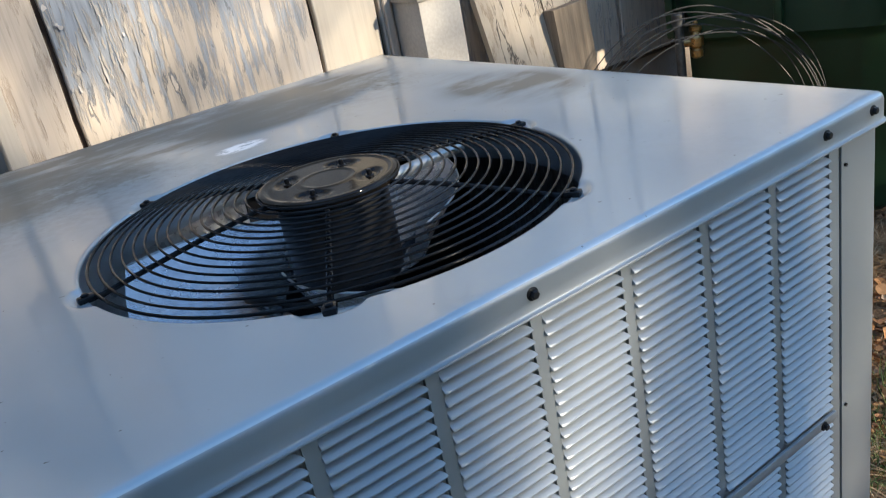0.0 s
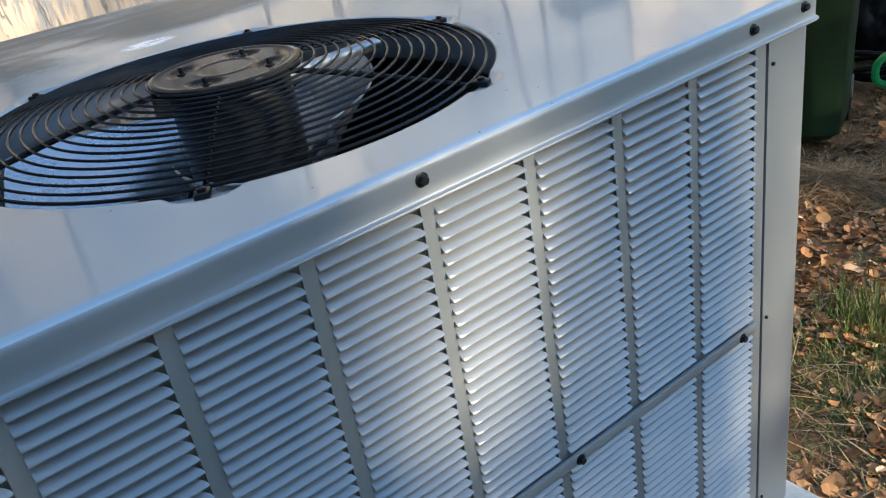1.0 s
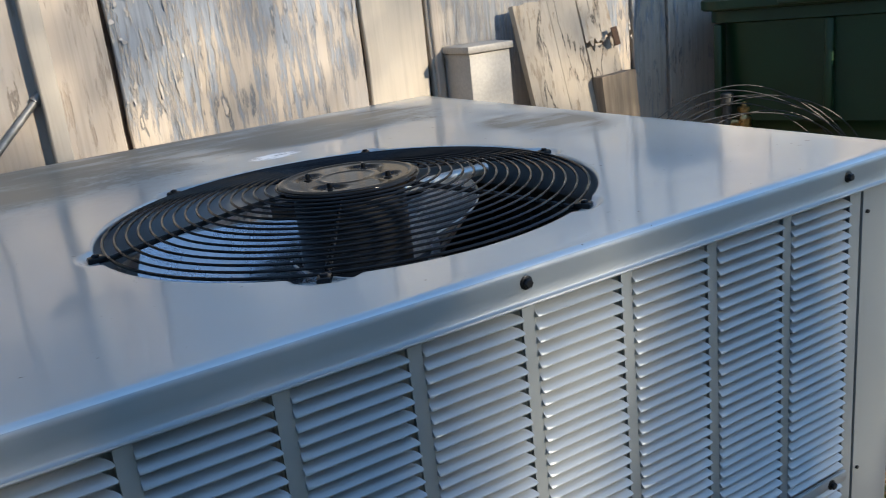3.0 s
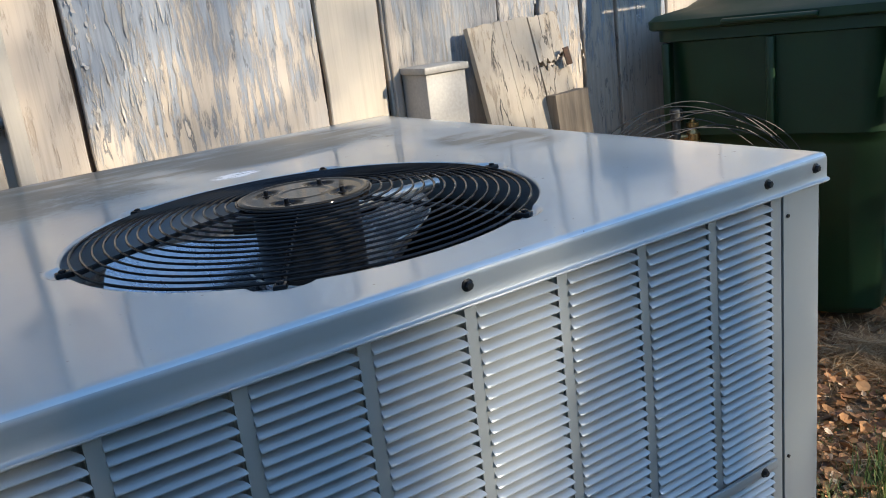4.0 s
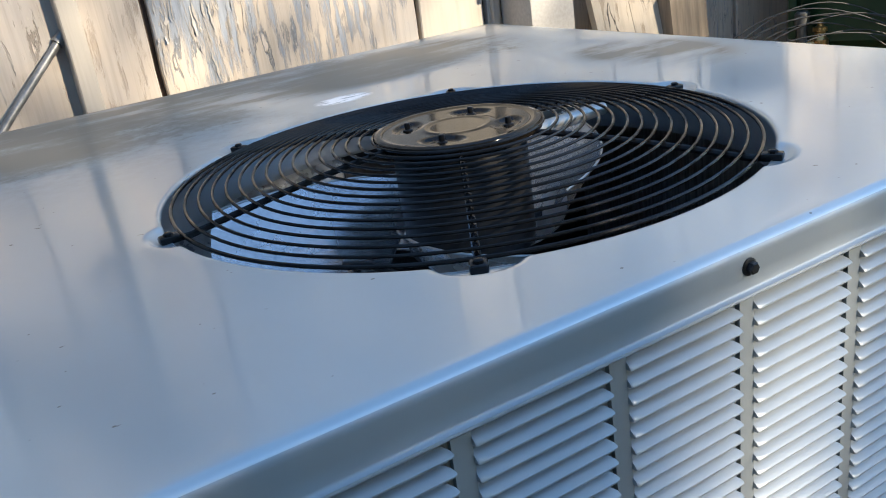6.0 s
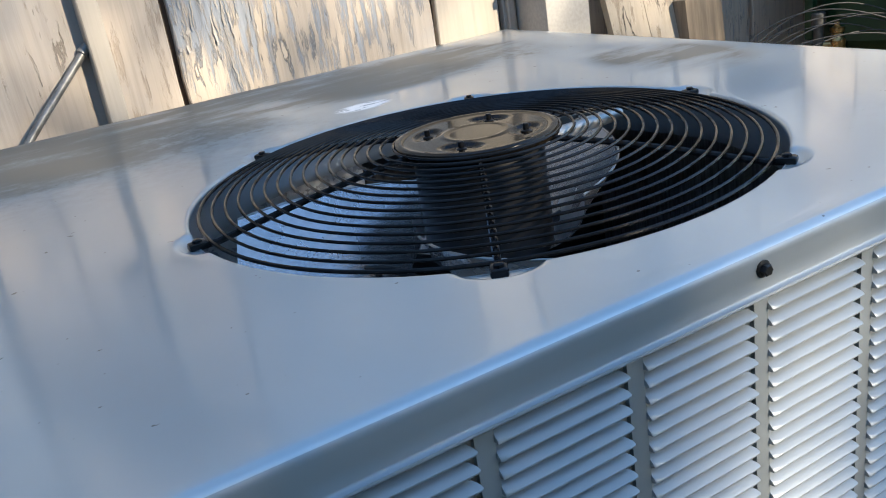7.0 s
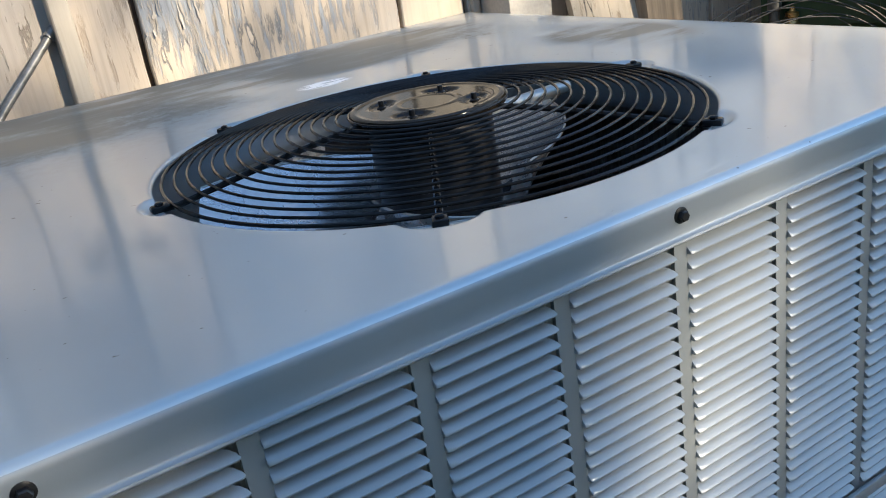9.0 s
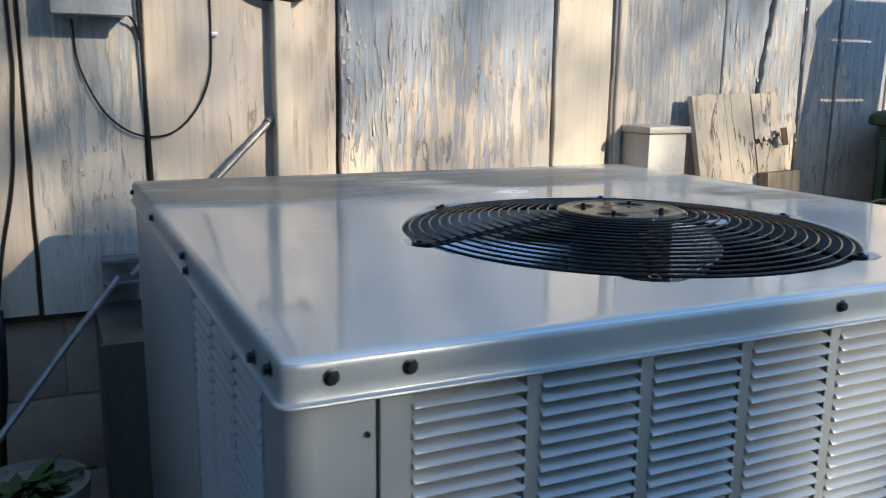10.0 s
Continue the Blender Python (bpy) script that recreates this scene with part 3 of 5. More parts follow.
def top_cover():
    """The pressed lid: fan opening with six sunk lugs, rolled edge and a flanged skirt."""
    bm, n = bmesh.new(), 720
    radii = [HOLE + 0.003 * i for i in range(1, 20)]
    rings = []
    angles = [k * math.tau / n for k in range(n)]
    edge = [rect_hit(a, 0.0095) for a in angles]

    def dimple(x, y):
        best = 9.0
        for a in TIPS:
            cx, cy = FX + 0.297 * math.cos(a), FY + 0.297 * math.sin(a)
            u, v = (x - cx) * math.cos(a) + (y - cy) * math.sin(a), -(x - cx) * math.sin(a) + (y - cy) * math.cos(a)
            best = min(best, math.hypot(u / 0.026, v / 0.034))
        s = max(0.0, min(1.0, (1.1 - best) / 0.34))
        return -0.005 * s * s * (3 - 2 * s)

    def wobble(x, y):
        return 0.0006 * noise.noise((x * 4.5, y * 3.0, 1.0))

    for r, dz in ((HOLE - 0.0004, -0.0042), (HOLE - 0.0002, -0.0032), (HOLE + 0.0004, -0.0018), (HOLE + 0.0016, -0.0004)):
        rings.append([bm.verts.new((FX + r * math.cos(a), FY + r * math.sin(a), H + dz + dimple(FX + r * math.cos(a), FY + r * math.sin(a)))) for a in angles])
    for r in radii:
        rings.append([bm.verts.new((FX + r * math.cos(a), FY + r * math.sin(a), H + dimple(FX + r * math.cos(a), FY + r * math.sin(a)))) for a in angles])
    for i in range(1, 15):
        f = i / 14
        ring = []
        for a, e in zip(angles, edge):
            r = radii[-1] + (e - radii[-1]) * f
            x, y = FX + r * math.cos(a), FY + r * math.sin(a)
            ring.append(bm.verts.new((x, y, H + wobble(x, y) * min(1, 4 * (1 - f)) * min(1, 4 * f))))
        rings.append(ring)
    for inset, dz in ((0.0060, -0.0005), (0.0036, -0.0016), (0.0016, -0.0034), (0.0004, -0.0060), (0.0, -0.0090), (0.0, -0.020), (0.0, -0.0315), (-0.0012, -0.0335), (-0.0035, -0.0345), (-0.0040, -0.0360), (-0.0030, -0.0375), (0.0, -0.0380), (0.006, -0.0378)):
        rings.append([bm.verts.new((FX + d * math.cos(a), FY + d * math.sin(a), H + dz)) for a, d in ((a, rect_hit(a, inset)) for a in angles)])
    for a, b in zip(rings, rings[1:]):
        for k in range(n):
            bm.faces.new((a[k], a[(k + 1) % n], b[(k + 1) % n], b[k]))
    return bm


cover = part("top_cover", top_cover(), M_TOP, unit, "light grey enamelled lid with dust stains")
# Skirt below the roll takes the darker side copy for its shade
cover.data.materials.append(M_CAB_SHADE)
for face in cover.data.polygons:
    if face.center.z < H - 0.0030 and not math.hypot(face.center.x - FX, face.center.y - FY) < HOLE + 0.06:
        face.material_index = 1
SCREW_Y, SCREW_X = hex_screw("-y"), hex_screw("-x")
for x in (0.0, 0.453, 0.550, -0.463, -0.526):
    part("screw", SCREW_Y, None, cover, "black hex screw", at=(x, 0.0, H - 0.016))
for y, down in ((0.032, 0.015), (0.088, 0.023), (0.447, 0.027), (0.468, 0.013), (0.80, 0.017), (1.12, 0.017)):
    part("screw", SCREW_X, None, cover, "black hex screw", at=(-W / 2, y, H - down))

# corner posts, side and back panels
BASE = 0.15


def post(sx, sy):
    """A folded corner post with a rounded arris; sx, sy choose the corner."""
    bm, inset, r = bmesh.new(), 0.004, 0.022
    xc, yc = (XR if sx > 0 else -W / 2) - sx * inset, inset if sy < 0 else D - inset
    wide = 0.0895 if sx > 0 else 0.0695
    prof = [(xc - sx * wide, yc - sy * 0.012), (xc - sx * wide, yc)]
    for i in range(7):
        a = i / 6 * math.pi / 2
        prof.append((xc - sx * r + sx * r * math.sin(a), yc - sy * r + sy * r * math.cos(a)))
    prof += [(xc, yc - sy * 0.075), (xc - sx * 0.012, yc - sy * 0.075)]
    lo = [bm.verts.new((x, y, BASE)) for x, y in prof]
    hi = [bm.verts.new((x, y, H - 0.03)) for x, y in prof]
    for k in range(len(prof) - 1):
        bm.faces.new((lo[k], lo[k + 1], hi[k + 1], hi[k]))
    return part("corner_post", bm, M_CAB_SHADE, unit)


for sx in (-1, 1):
    for sy in (-1, 1):
        p = post(sx, sy)
        if sy < 0:
            for z in (0.863, 0.52, 0.2):
                part("screw", tube([(sx * 0.497, 0.006, z), (sx * 0.497, 0.0015, z)], 0.0024), M_SCREW, p, "small dark rivet")

PITCH, GAP = 0.1173, 0.0140
COLS = [-0.0035 + PITCH * (k - 4) for k in range(1, 9)]  # right edge of each column
CW = PITCH - GAP
STEP = 0.0127
ROW0 = 0.8845
ROWS_ABOVE, ROWS_BELOW = 28, 27
ROD_Z = 0.5275
PANEL_Y = 0.005


def louvred_sheet(columns, lo, hi, x0, x1, y, windows):
    """A sheet with tall window slots; the slats sit in them."""
    bm = bmesh.new()
    xs = sorted({x0, x1, *(a for a, b in columns), *(b for a, b in columns)})
    zs = sorted({lo, hi, *(a for a, b in windows), *(b for a, b in windows)})
    inside = lambda v, spans: any(a - 1e-6 <= v <= b + 1e-6 for a, b in spans)
    for i in range(len(xs) - 1):
        for j in range(len(zs) - 1):
            xm, zm = (xs[i] + xs[i + 1]) / 2, (zs[j] + zs[j + 1]) / 2
            if inside(xm, columns) and inside(zm, windows):
                continue
            bm.faces.new([bm.verts.new((xs[a], y, zs[b])) for a, b in ((i, j), (i + 1, j), (i + 1, j + 1), (i, j + 1))])
    bmesh.ops.remove_doubles(bm, verts=bm.verts, dist=1e-5)
    bmesh.ops.recalc_face_normals(bm, faces=bm.faces)
    out = bmesh.ops.extrude_face_region(bm, geom=list(bm.faces))
    bmesh.ops.translate(bm, vec=(0, 0.004, 0), verts=[g for g in out["geom"] if isinstance(g, bmesh.types.BMVert)])
    return bm


def slat_mesh(width):
    """One pressed louvre: lower edge rolled proud, ends drawn back to the sheet, far upper corner cut away."""
    bm = bmesh.new()
    prof = [(0.0165, 0.0072, 0.0165), (0.0120, 0.0056, 0.0150), (0.0066, 0.0030, 0.0112), (0.0014, -0.0002, 0.0052), (-0.0026, -0.0032, 0.0014), (-0.0048, -0.0055, 0.0), (-0.0049, -0.0065, 0.0), (-0.0034, -0.0069, 0.0)]
    rows = []
    for y, z, cut in prof:
        row, a, b = [], -width / 2 - 0.0005, width / 2 - cut
        for x, k in ((a, 1.0), (a + 0.0002, 0.15), (a + 0.0009, 0.04), (a + 0.002, 0.0), (a + 0.012, 0.0), (b - 0.014, 0.0), (b - 0.008, 0.0), (b - 0.003, 0.02), (b - 0.001, 0.14), (b, 0.4)):
            row.append(bm.verts.new((x, y + (y * 0.2 + 0.001 - y) * k, z)))
        rows.append(row)
    for a, b in zip(rows, rows[1:]):
        for k in range(9):
            bm.faces.new((a[k], b[k], b[k + 1], a[k + 1]))
    return mesh_of("slat", bm, M_CAB_SHADE)


top_win = (ROW0 - STEP * (ROWS_ABOVE - 1) - 0.009, ROW0 + 0.006)
row1 = 0.5118
low_win = (row1 - STEP * (ROWS_BELOW - 1) - 0.009, row1 + 0.006)
front = part("front_panel", louvred_sheet([(x - CW, x) for x in COLS], BASE, H - 0.03, -0.4855, 0.4855, PANEL_Y, [top_win, low_win]), M_CAB_SHADE, unit, "pressed sheet with eight columns of louvres", smooth=False)
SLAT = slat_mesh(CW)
rest = bmesh.new()
for r in range(ROWS_ABOVE + ROWS_BELOW):
    z = ROW0 - STEP * r if r < ROWS_ABOVE else row1 - STEP * (r - ROWS_ABOVE)
    for x in COLS:
        m = (x - CW / 2, PANEL_Y, z)
        if r < 37:
            part("slat", SLAT, None, front, at=m)
        else:
            before = set(rest.verts)
            rest.from_mesh(SLAT)
            bmesh.ops.translate(rest, vec=m, verts=[v for v in rest.verts if v not in before])
tagged(part("lower_slats", rest, M_CAB_SHADE, front), kind="stuff")

bar = part("stiffener_bar", box(-0.462, 0.462, -0.0065, -0.0005, ROD_Z - 0.0072, ROD_Z + 0.0072, 0.0025), M_CAB_SHADE, unit)
for x in (-0.44, -0.154, 0.135, 0.431):
    part("screw", SCREW_Y, None, bar, "black hex screw", at=(x, -0.0065, ROD_Z - 0.001))

# left side: three louvre columns near the front, then a plain panel
side_cols = [(0.085 + 0.1173 * k, 0.085 + 0.1173 * k + CW) for k in range(3)]
bm = louvred_sheet(side_cols, BASE, H - 0.03, 0.0745, 0.452, 0.0, [(0.17, 0.884)])
bmesh.ops.transform(bm, matrix=Matrix(((0, 1, 0, -W / 2 + 0.005), (1, 0, 0, 0), (0, 0, 1, 0), (0, 0, 0, 1))), verts=bm.verts)
side = part("side_panel", bm, M_CAB_SHADE, unit, "louvred side sheet", smooth=False)
bm = bmesh.new()
for a, b in side_cols:
    for r in range(55):
        before = set(bm.verts)
        bm.from_mesh(SLAT)
        mine = [v for v in bm.verts if v not in before]
        bmesh.ops.transform(bm, matrix=pose(-W / 2 + 0.005, (a + b) / 2, 0.876 - STEP * r, 0, 0, -90), verts=mine)
tagged(part("side_slats", bm, M_CAB_SHADE, side), kind="stuff")
part("side_panel", box(-W / 2 + 0.004, -W / 2 + 0.01, 0.456, D - 0.078, BASE, H - 0.03, 0.001), M_CAB_SHADE, unit, "plain side sheet")
part("side_panel", box(XR - 0.01, XR - 0.004, 0.0745, D - 0.078, BASE, H - 0.03, 0.001), M_CAB_SHADE, unit, "plain side sheet")
part("back_panel", box(-W / 2 + 0.078, XR - 0.098, D - 0.01, D - 0.004, BASE, H - 0.03, 0.001), M_CAB_SHADE, unit)
bm = box(-W / 2 + 0.012, XR - 0.012, 0.012, D - 0.012, 0.115, BASE + 0.004, 0.004)
part("base_rail", bm, M_DUCT, unit)
# inside: condenser coil, pan and divider
for x0, x1, y0, y1 in ((-0.50, 0.50, 0.045, 0.075), (-0.50, -0.47, 0.08, 0.74), (0.46, 0.49, 0.08, 0.74)):
    part("coil", box(x0, x1, y0, y1, 0.16, 0.875, 0), M_FIN, unit, "finned coil", smooth=False)
part("divider", box(-0.5, 0.03, 0.745, 0.76, 0.16, 0.89, 0), M_GALV, unit)
# Right half of the same partition, coloured near black
part("divider", box(0.031, 0.5, 0.745, 0.76, 0.16, 0.89, 0), M_DARK, unit, "dark right half of the partition")
part("base_pan", box(-0.52, 0.52, 0.03, 0.744, 0.1545, 0.159, 0), M_PAN, unit, "dusty tan pan")
# Added deck, set high so the floor seen through the guard catches sky light
part("light_catch_deck", box(-0.465, 0.0, 0.08, 0.742, 0.700, 0.704, 0), M_PAN, unit, "dusty tan deck added to catch light under the fan")

# fan guard
HUB_Z = 0.956


def guard_z(r):
    """Height of the wire dome at a radius."""
    f = max(0.0, min(1.0, (r - 0.085) / 0.209))
    return 0.9535 - 0.0245 * f ** 1.35


def ring_points(r, n=96):
    return [(FX + r * math.cos(k * math.tau / n), FY + r * math.sin(k * math.tau / n), guard_z(r)) for k in range(n)]


guard = part("fan_guard", tube(ring_points(0.2945), 0.0019, True), M_BLACK, unit, "domed black wire guard over the fan")
for i in range(1, 16):
    part("ring", tube(ring_points(0.2945 - 0.01375 * i), 0.00155, True, 8), M_BLACK, guard)
for a in TIPS:
    pts = []
    for k in range(15):
        r = 0.304 - (0.304 - 0.080) * k / 14
        pts.append((FX + r * math.cos(a), FY + r * math.sin(a), guard_z(min(r, 0.296)) - 0.0048 + (0.0022 if r > 0.297 else 0)))
    part("spoke", tube(pts, 0.0033, False, 8), M_BLACK, guard)
    bm = box(-0.010, 0.009, -0.007, 0.007, -0.004, 0.0035, 0.0025)
    lathe([(0.0044, 0.003), (0.0044, 0.0052), (0.0032, 0.0060)], 6, bm=bm)
    bmesh.ops.transform(bm, matrix=pose(FX + 0.3055 * math.cos(a), FY + 0.3055 * math.sin(a), H - 0.0025, 0, 0, math.degrees(a)), verts=bm.verts)
    part("clip", bm, M_BLACK, guard)


def hub_plate():
    """A pressed disc with a raised middle ring and four oval wells for the bolts."""
    bm, n = bmesh.new(), 96
    radii = [0.0, 0.006] + [0.006 + 0.0027 * i for i in range(1, 29)] + [0.0835, 0.0860, 0.0870, 0.0870]
    rings = []
    for j, r in enumerate(radii):
        ring = []
        for k in range(n):
            a = k * math.tau / n
            x, y = r * math.cos(a), r * math.sin(a)
            z = 0.0012 * math.exp(-((r - 0.034) / 0.0022) ** 2) + (0.0016 * math.exp(-((r - 0.081) / 0.003) ** 2))
            for q in range(4):
                b = radians(42 + 90 * q)
                u = (x - 0.054 * math.cos(b)) * math.cos(b) + (y - 0.054 * math.sin(b)) * math.sin(b)
                v = -(x - 0.054 * math.cos(b)) * math.sin(b) + (y - 0.054 * math.sin(b)) * math.cos(b)
                d = math.hypot(u / 0.013, v / 0.021)
                s = max(0.0, min(1.0, (1.12 - d) / 0.35))
                z -= 0.0032 * s * s * (3 - 2 * s)
            if j == len(radii) - 2:
                z -= 0.002
            if j == len(radii) - 1:
                z -= 0.008
            ring.append(bm.verts.new((FX + x, FY + y, HUB_Z + z)))
        rings.append(ring)
    for a, b in zip(rings, rings[1:]):
        for k in range(n):
            bm.faces.new((a[k], a[(k + 1) % n], b[(k + 1) % n], b[k]))
    bmesh.ops.remove_doubles(bm, verts=bm.verts, dist=1e-5)
    return bm


plate = part("hub_plate", hub_plate(), M_HUB, guard, "glossy dark brown plate")
for q in range(4):
    b = radians(42 + 90 * q)
    bm = lathe([(0.0055, -0.006), (0.0055, -0.002), (0.0032, -0.001), (0.0032, 0.0048), (0.0024, 0.0056)], 12, (FX + 0.054 * math.cos(b), FY + 0.054 * math.sin(b), HUB_Z))
    part("bolt", bm, M_SCREW, plate)

# motor and fan
bm = lathe([(0.058, 0.949), (0.064, 0.947), (0.069, 0.938), (0.0698, 0.92), (0.0698, 0.838), (0.0675, 0.826), (0.060, 0.818), (0.03, 0.812)], 56, (FX, FY, 0))
motor = part("motor", bm, M_MOTOR, unit, "black fan motor")
part("shaft", tube([(FX, FY, 0.815), (FX, FY, 0.77)], 0.007), M_GALV, motor)


def blade(turn):
    """One broad pitched blade: its low straight edge starts at turn, and it climbs round the motor."""
    bm, rows = bmesh.new(), []
    for i in range(15):
        f = i / 14
        r = 0.105 + (0.270 - 0.105) * f
        row = []
        for j in range(15):
            t = j / 14
            start = radians(-43 + 72 * f ** 0.75)
            span = radians(108 - 26 * f)
            a = turn + start + span * t * (1.0 - 0.10 * (2 * f - 1) ** 2)
            z = 0.878 + 0.020 * f - 0.115 * (1 - (1 - t) ** 1.8)
            row.append(bm.verts.new((FX + r * math.cos(a), FY + r * math.sin(a), z)))
        rows.append(row)
    for a, b in zip(rows, rows[1:]):
        for k in range(14):
            bm.faces.new((a[k], a[k + 1], b[k + 1], b[k]))
    geom = bmesh.ops.extrude_face_region(bm, geom=list(bm.faces))
    bmesh.ops.translate(bm, vec=(0, 0, -0.0018), verts=[g for g in geom["geom"] if isinstance(g, bmesh.types.BMVert)])
    return bm


fan = part("fan", lathe([(0.02, 0.778), (0.05, 0.780), (0.05, 0.798), (0.02, 0.800)], 32, (FX, FY, 0)), M_MOTOR, unit, "three-bladed metal fan at rest")
for k in range(3):
    a = radians(120 * k + 22)
    d = Vector((math.cos(a), math.sin(a), 0))
    at = Vector((FX, FY, 0))
    part("arm", tube([at + d * 0.03 + Vector((0, 0, 0.789)), at + d * 0.085 + Vector((0, 0, 0.792)), at + d * 0.115 + Vector((0, 0, 0.808)), at + d * 0.17 + Vector((0, 0, 0.812))], 0.005), M_MOTOR, fan)
for k in range(3):
    turn = radians(120 * k)
    wing = part("blade", blade(turn), M_BLADE, fan)
    rim = []
    for i in range(15):
        f = i / 14
        a, r = turn + radians(-43 + 72 * f ** 0.75), 0.105 + 0.165 * f
        rim.append((FX + r * math.cos(a), FY + r * math.sin(a), 0.8775 + 0.020 * f))
    part("edge", tube(rim, 0.0014, sides=6), M_TREAD, wing, "bright rolled edge")
part("lead_conduit", tube([(FX + 0.06, FY + 0.02, 0.918), (0.18, 0.424, 0.913), (0.254, 0.437, 0.911)], 0.0085, sides=12), M_TREAD, unit, "bright metal lead conduit")
part("venturi", lathe_ring([(HOLE + 0.0012, 0.9255), (HOLE + 0.001, 0.915), (HOLE + 0.0015, 0.880), (HOLE + 0.010, 0.868), (HOLE + 0.020, 0.866)]), M_CAB_SHADE, unit, "sheet metal fan orifice")

solid("equipment_pad", box(-W / 2 - 0.06, XR + 0.05, -0.05, D + 0.05, -0.06, 0.115, 0.008), M_PAD, "pale slab under the air conditioner", "pad")

# ---- behind the unit ----
duct = thing("duct", (-0.14, 1.35, 0), "dark galvanised sheet duct from unit to wall", "duct")
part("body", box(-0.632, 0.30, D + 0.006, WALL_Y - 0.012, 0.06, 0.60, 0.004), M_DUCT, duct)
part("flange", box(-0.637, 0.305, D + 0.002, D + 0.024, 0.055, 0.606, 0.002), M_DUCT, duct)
part("leg", box(-0.57, -0.53, 1.25, 1.45, -0.03, 0.06, 0.003), M_GALV, duct)
part("leg", box(0.24, 0.28, 1.25, 1.45, -0.03, 0.06, 0.003), M_GALV, duct)
brk = thing("strut_bracket", (-0.58, 1.52, 0.64), "dull steel bracket with a bracing rod", "bracket")
bx0, bx1 = -0.609, -0.530
plate = part("plate", box(bx0, bx1, WALL_Y - 0.012, WALL_Y - 0.006, 0.585, 0.712, 0.001), M_STEEL, brk, "dull steel back plate")
part("lip", box(bx0, bx1, WALL_Y - 0.055, WALL_Y - 0.0125, 0.700, 0.7105, 0.001), M_STEEL, brk)
part("lip", box(bx0, bx1, WALL_Y - 0.055, WALL_Y - 0.0125, 0.648, 0.655, 0.001), M_STEEL, brk)
part("bolt", tube([(-0.57, WALL_Y - 0.03, 0.66), (-0.57, WALL_Y - 0.03, 0.645)], 0.008, sides=6), M_STEEL, brk)
part("rod", tube([(-0.578, 1.50, 0.665), (-0.70, 1.36, 0.553), (-0.839, 1.20, 0.42), (-1.05, 0.96, 0.22), (-1.24, 0.74, 0.03)], 0.0078), M_STEEL, brk)
cond = thing("conduit", (-0.2, 1.53, 1.02), "dull steel brace pipe running down from the wall", "pipe")
part("pipe", tube([(-0.196, WALL_Y - 0.012, 1.026), (-0.325, 1.50, 0.905), (-0.47, 1.46, 0.76), (-0.55, 1.44, 0.68)], 0.0082, sides=12), M_STEEL, cond)
part("collar", tube([(-0.185, WALL_Y - 0.006, 1.035), (-0.205, WALL_Y - 0.014, 1.018)], 0.0125, sides=12), M_STEEL, cond)


def bezier(pts, n=24):
    out = []
    p = [Vector(q) for q in pts]
    p = [p[0] * 2 - p[1], *p, p[-1] * 2 - p[-2]]
    for i in range(1, len(p) - 2):
        for k in range(n):
            t = k / n
            out.append(0.5 * ((2 * p[i]) + (p[i + 1] - p[i - 1]) * t + (2 * p[i - 1] - 5 * p[i] + 4 * p[i + 1] - p[i + 2]) * t * t + (3 * p[i] - p[i - 1] - 3 * p[i + 1] + p[i + 2]) * t ** 3))
    return out + [p[-2]]


CY = WALL_Y - 0.007
solid("cable", tube(bezier([(-0.642, CY, 1.32), (-0.636, CY, 1.235), (-0.628, CY - 0.004, 1.15), (-0.59, CY - 0.008, 1.06), (-0.54, CY - 0.008, 1.008), (-0.483, CY - 0.008, 0.989), (-0.425, CY - 0.008, 1.003), (-0.375, CY - 0.006, 1.055), (-0.343, CY - 0.004, 1.13), (-0.335, CY, 1.22), (-0.335, CY, 1.40), (-0.336, CY, 2.2)], 8), 0.0025), M_RUBBER, "thin black cable hanging in a loop", "cable")
solid("cable", tube(bezier([(-0.508, CY - 0.01, 2.2), (-0.500, CY - 0.01, 1.45), (-0.494, CY - 0.010, 1.2), (-0.489, CY - 0.010, 1.0), (-0.486, CY - 0.012, 0.85), (-0.484, CY - 0.02, 0.70)], 8), 0.0044), M_RUBBER, "black power cable running down the boards", "cable")
solid("cable", tube(bezier([(-0.765, CY, 2.2), (-0.764, CY, 1.3), (-0.762, CY, 1.15), (-0.772, CY, 1.02), (-0.778, CY, 0.93), (-0.79, CY, 0.85), (-0.812, CY, 0.75), (-0.827, CY, 0.66), (-0.835, CY, 0.60)], 8), 0.0042), M_RUBBER, "black cable along a board joint", "cable")
solid("hose", tube(bezier([(-0.835, CY + 0.0, 0.60), (-0.833, 1.50, 0.52), (-0.838, 1.50, 0.42), (-0.85, 1.49, 0.3), (-0.86, 1.48, 0.0)], 8), 0.011), M_RUBBER, "thick black hose end at the footing", "hose")
meter = thing("disconnect_box", (-0.6, WALL_Y, 1.26), "grey metal switch box on the boards", "electrical box")
bm = box(-0.664, -0.530, WALL_Y - 0.095, WALL_Y - 0.004, 1.264, 1.62, 0.004)
part("body", bm, M_GREYBOX, meter)
part("lid", box(-0.680, -0.520, WALL_Y - 0.112, WALL_Y - 0.0955, 1.256, 1.63, 0.003), M_GREYBOX, meter)
part("rim", box(-0.672, -0.527, WALL_Y - 0.1, WALL_Y - 0.004, 1.258, 1.2638, 0.002), M_GREYBOX, meter)
part("knockout", tube([(-0.637, WALL_Y - 0.05, 1.268), (-0.637, WALL_Y - 0.05, 1.25)], 0.011), M_GREYBOX, meter)
solid("cable", tube(bezier([(-0.52, CY - 0.03, 1.262), (-0.510, CY - 0.02, 1.252), (-0.502, CY - 0.01, 1.235), (-0.497, CY - 0.006, 1.21)], 6), 0.003), M_RUBBER, "short black lead out of the switch box", "cable")
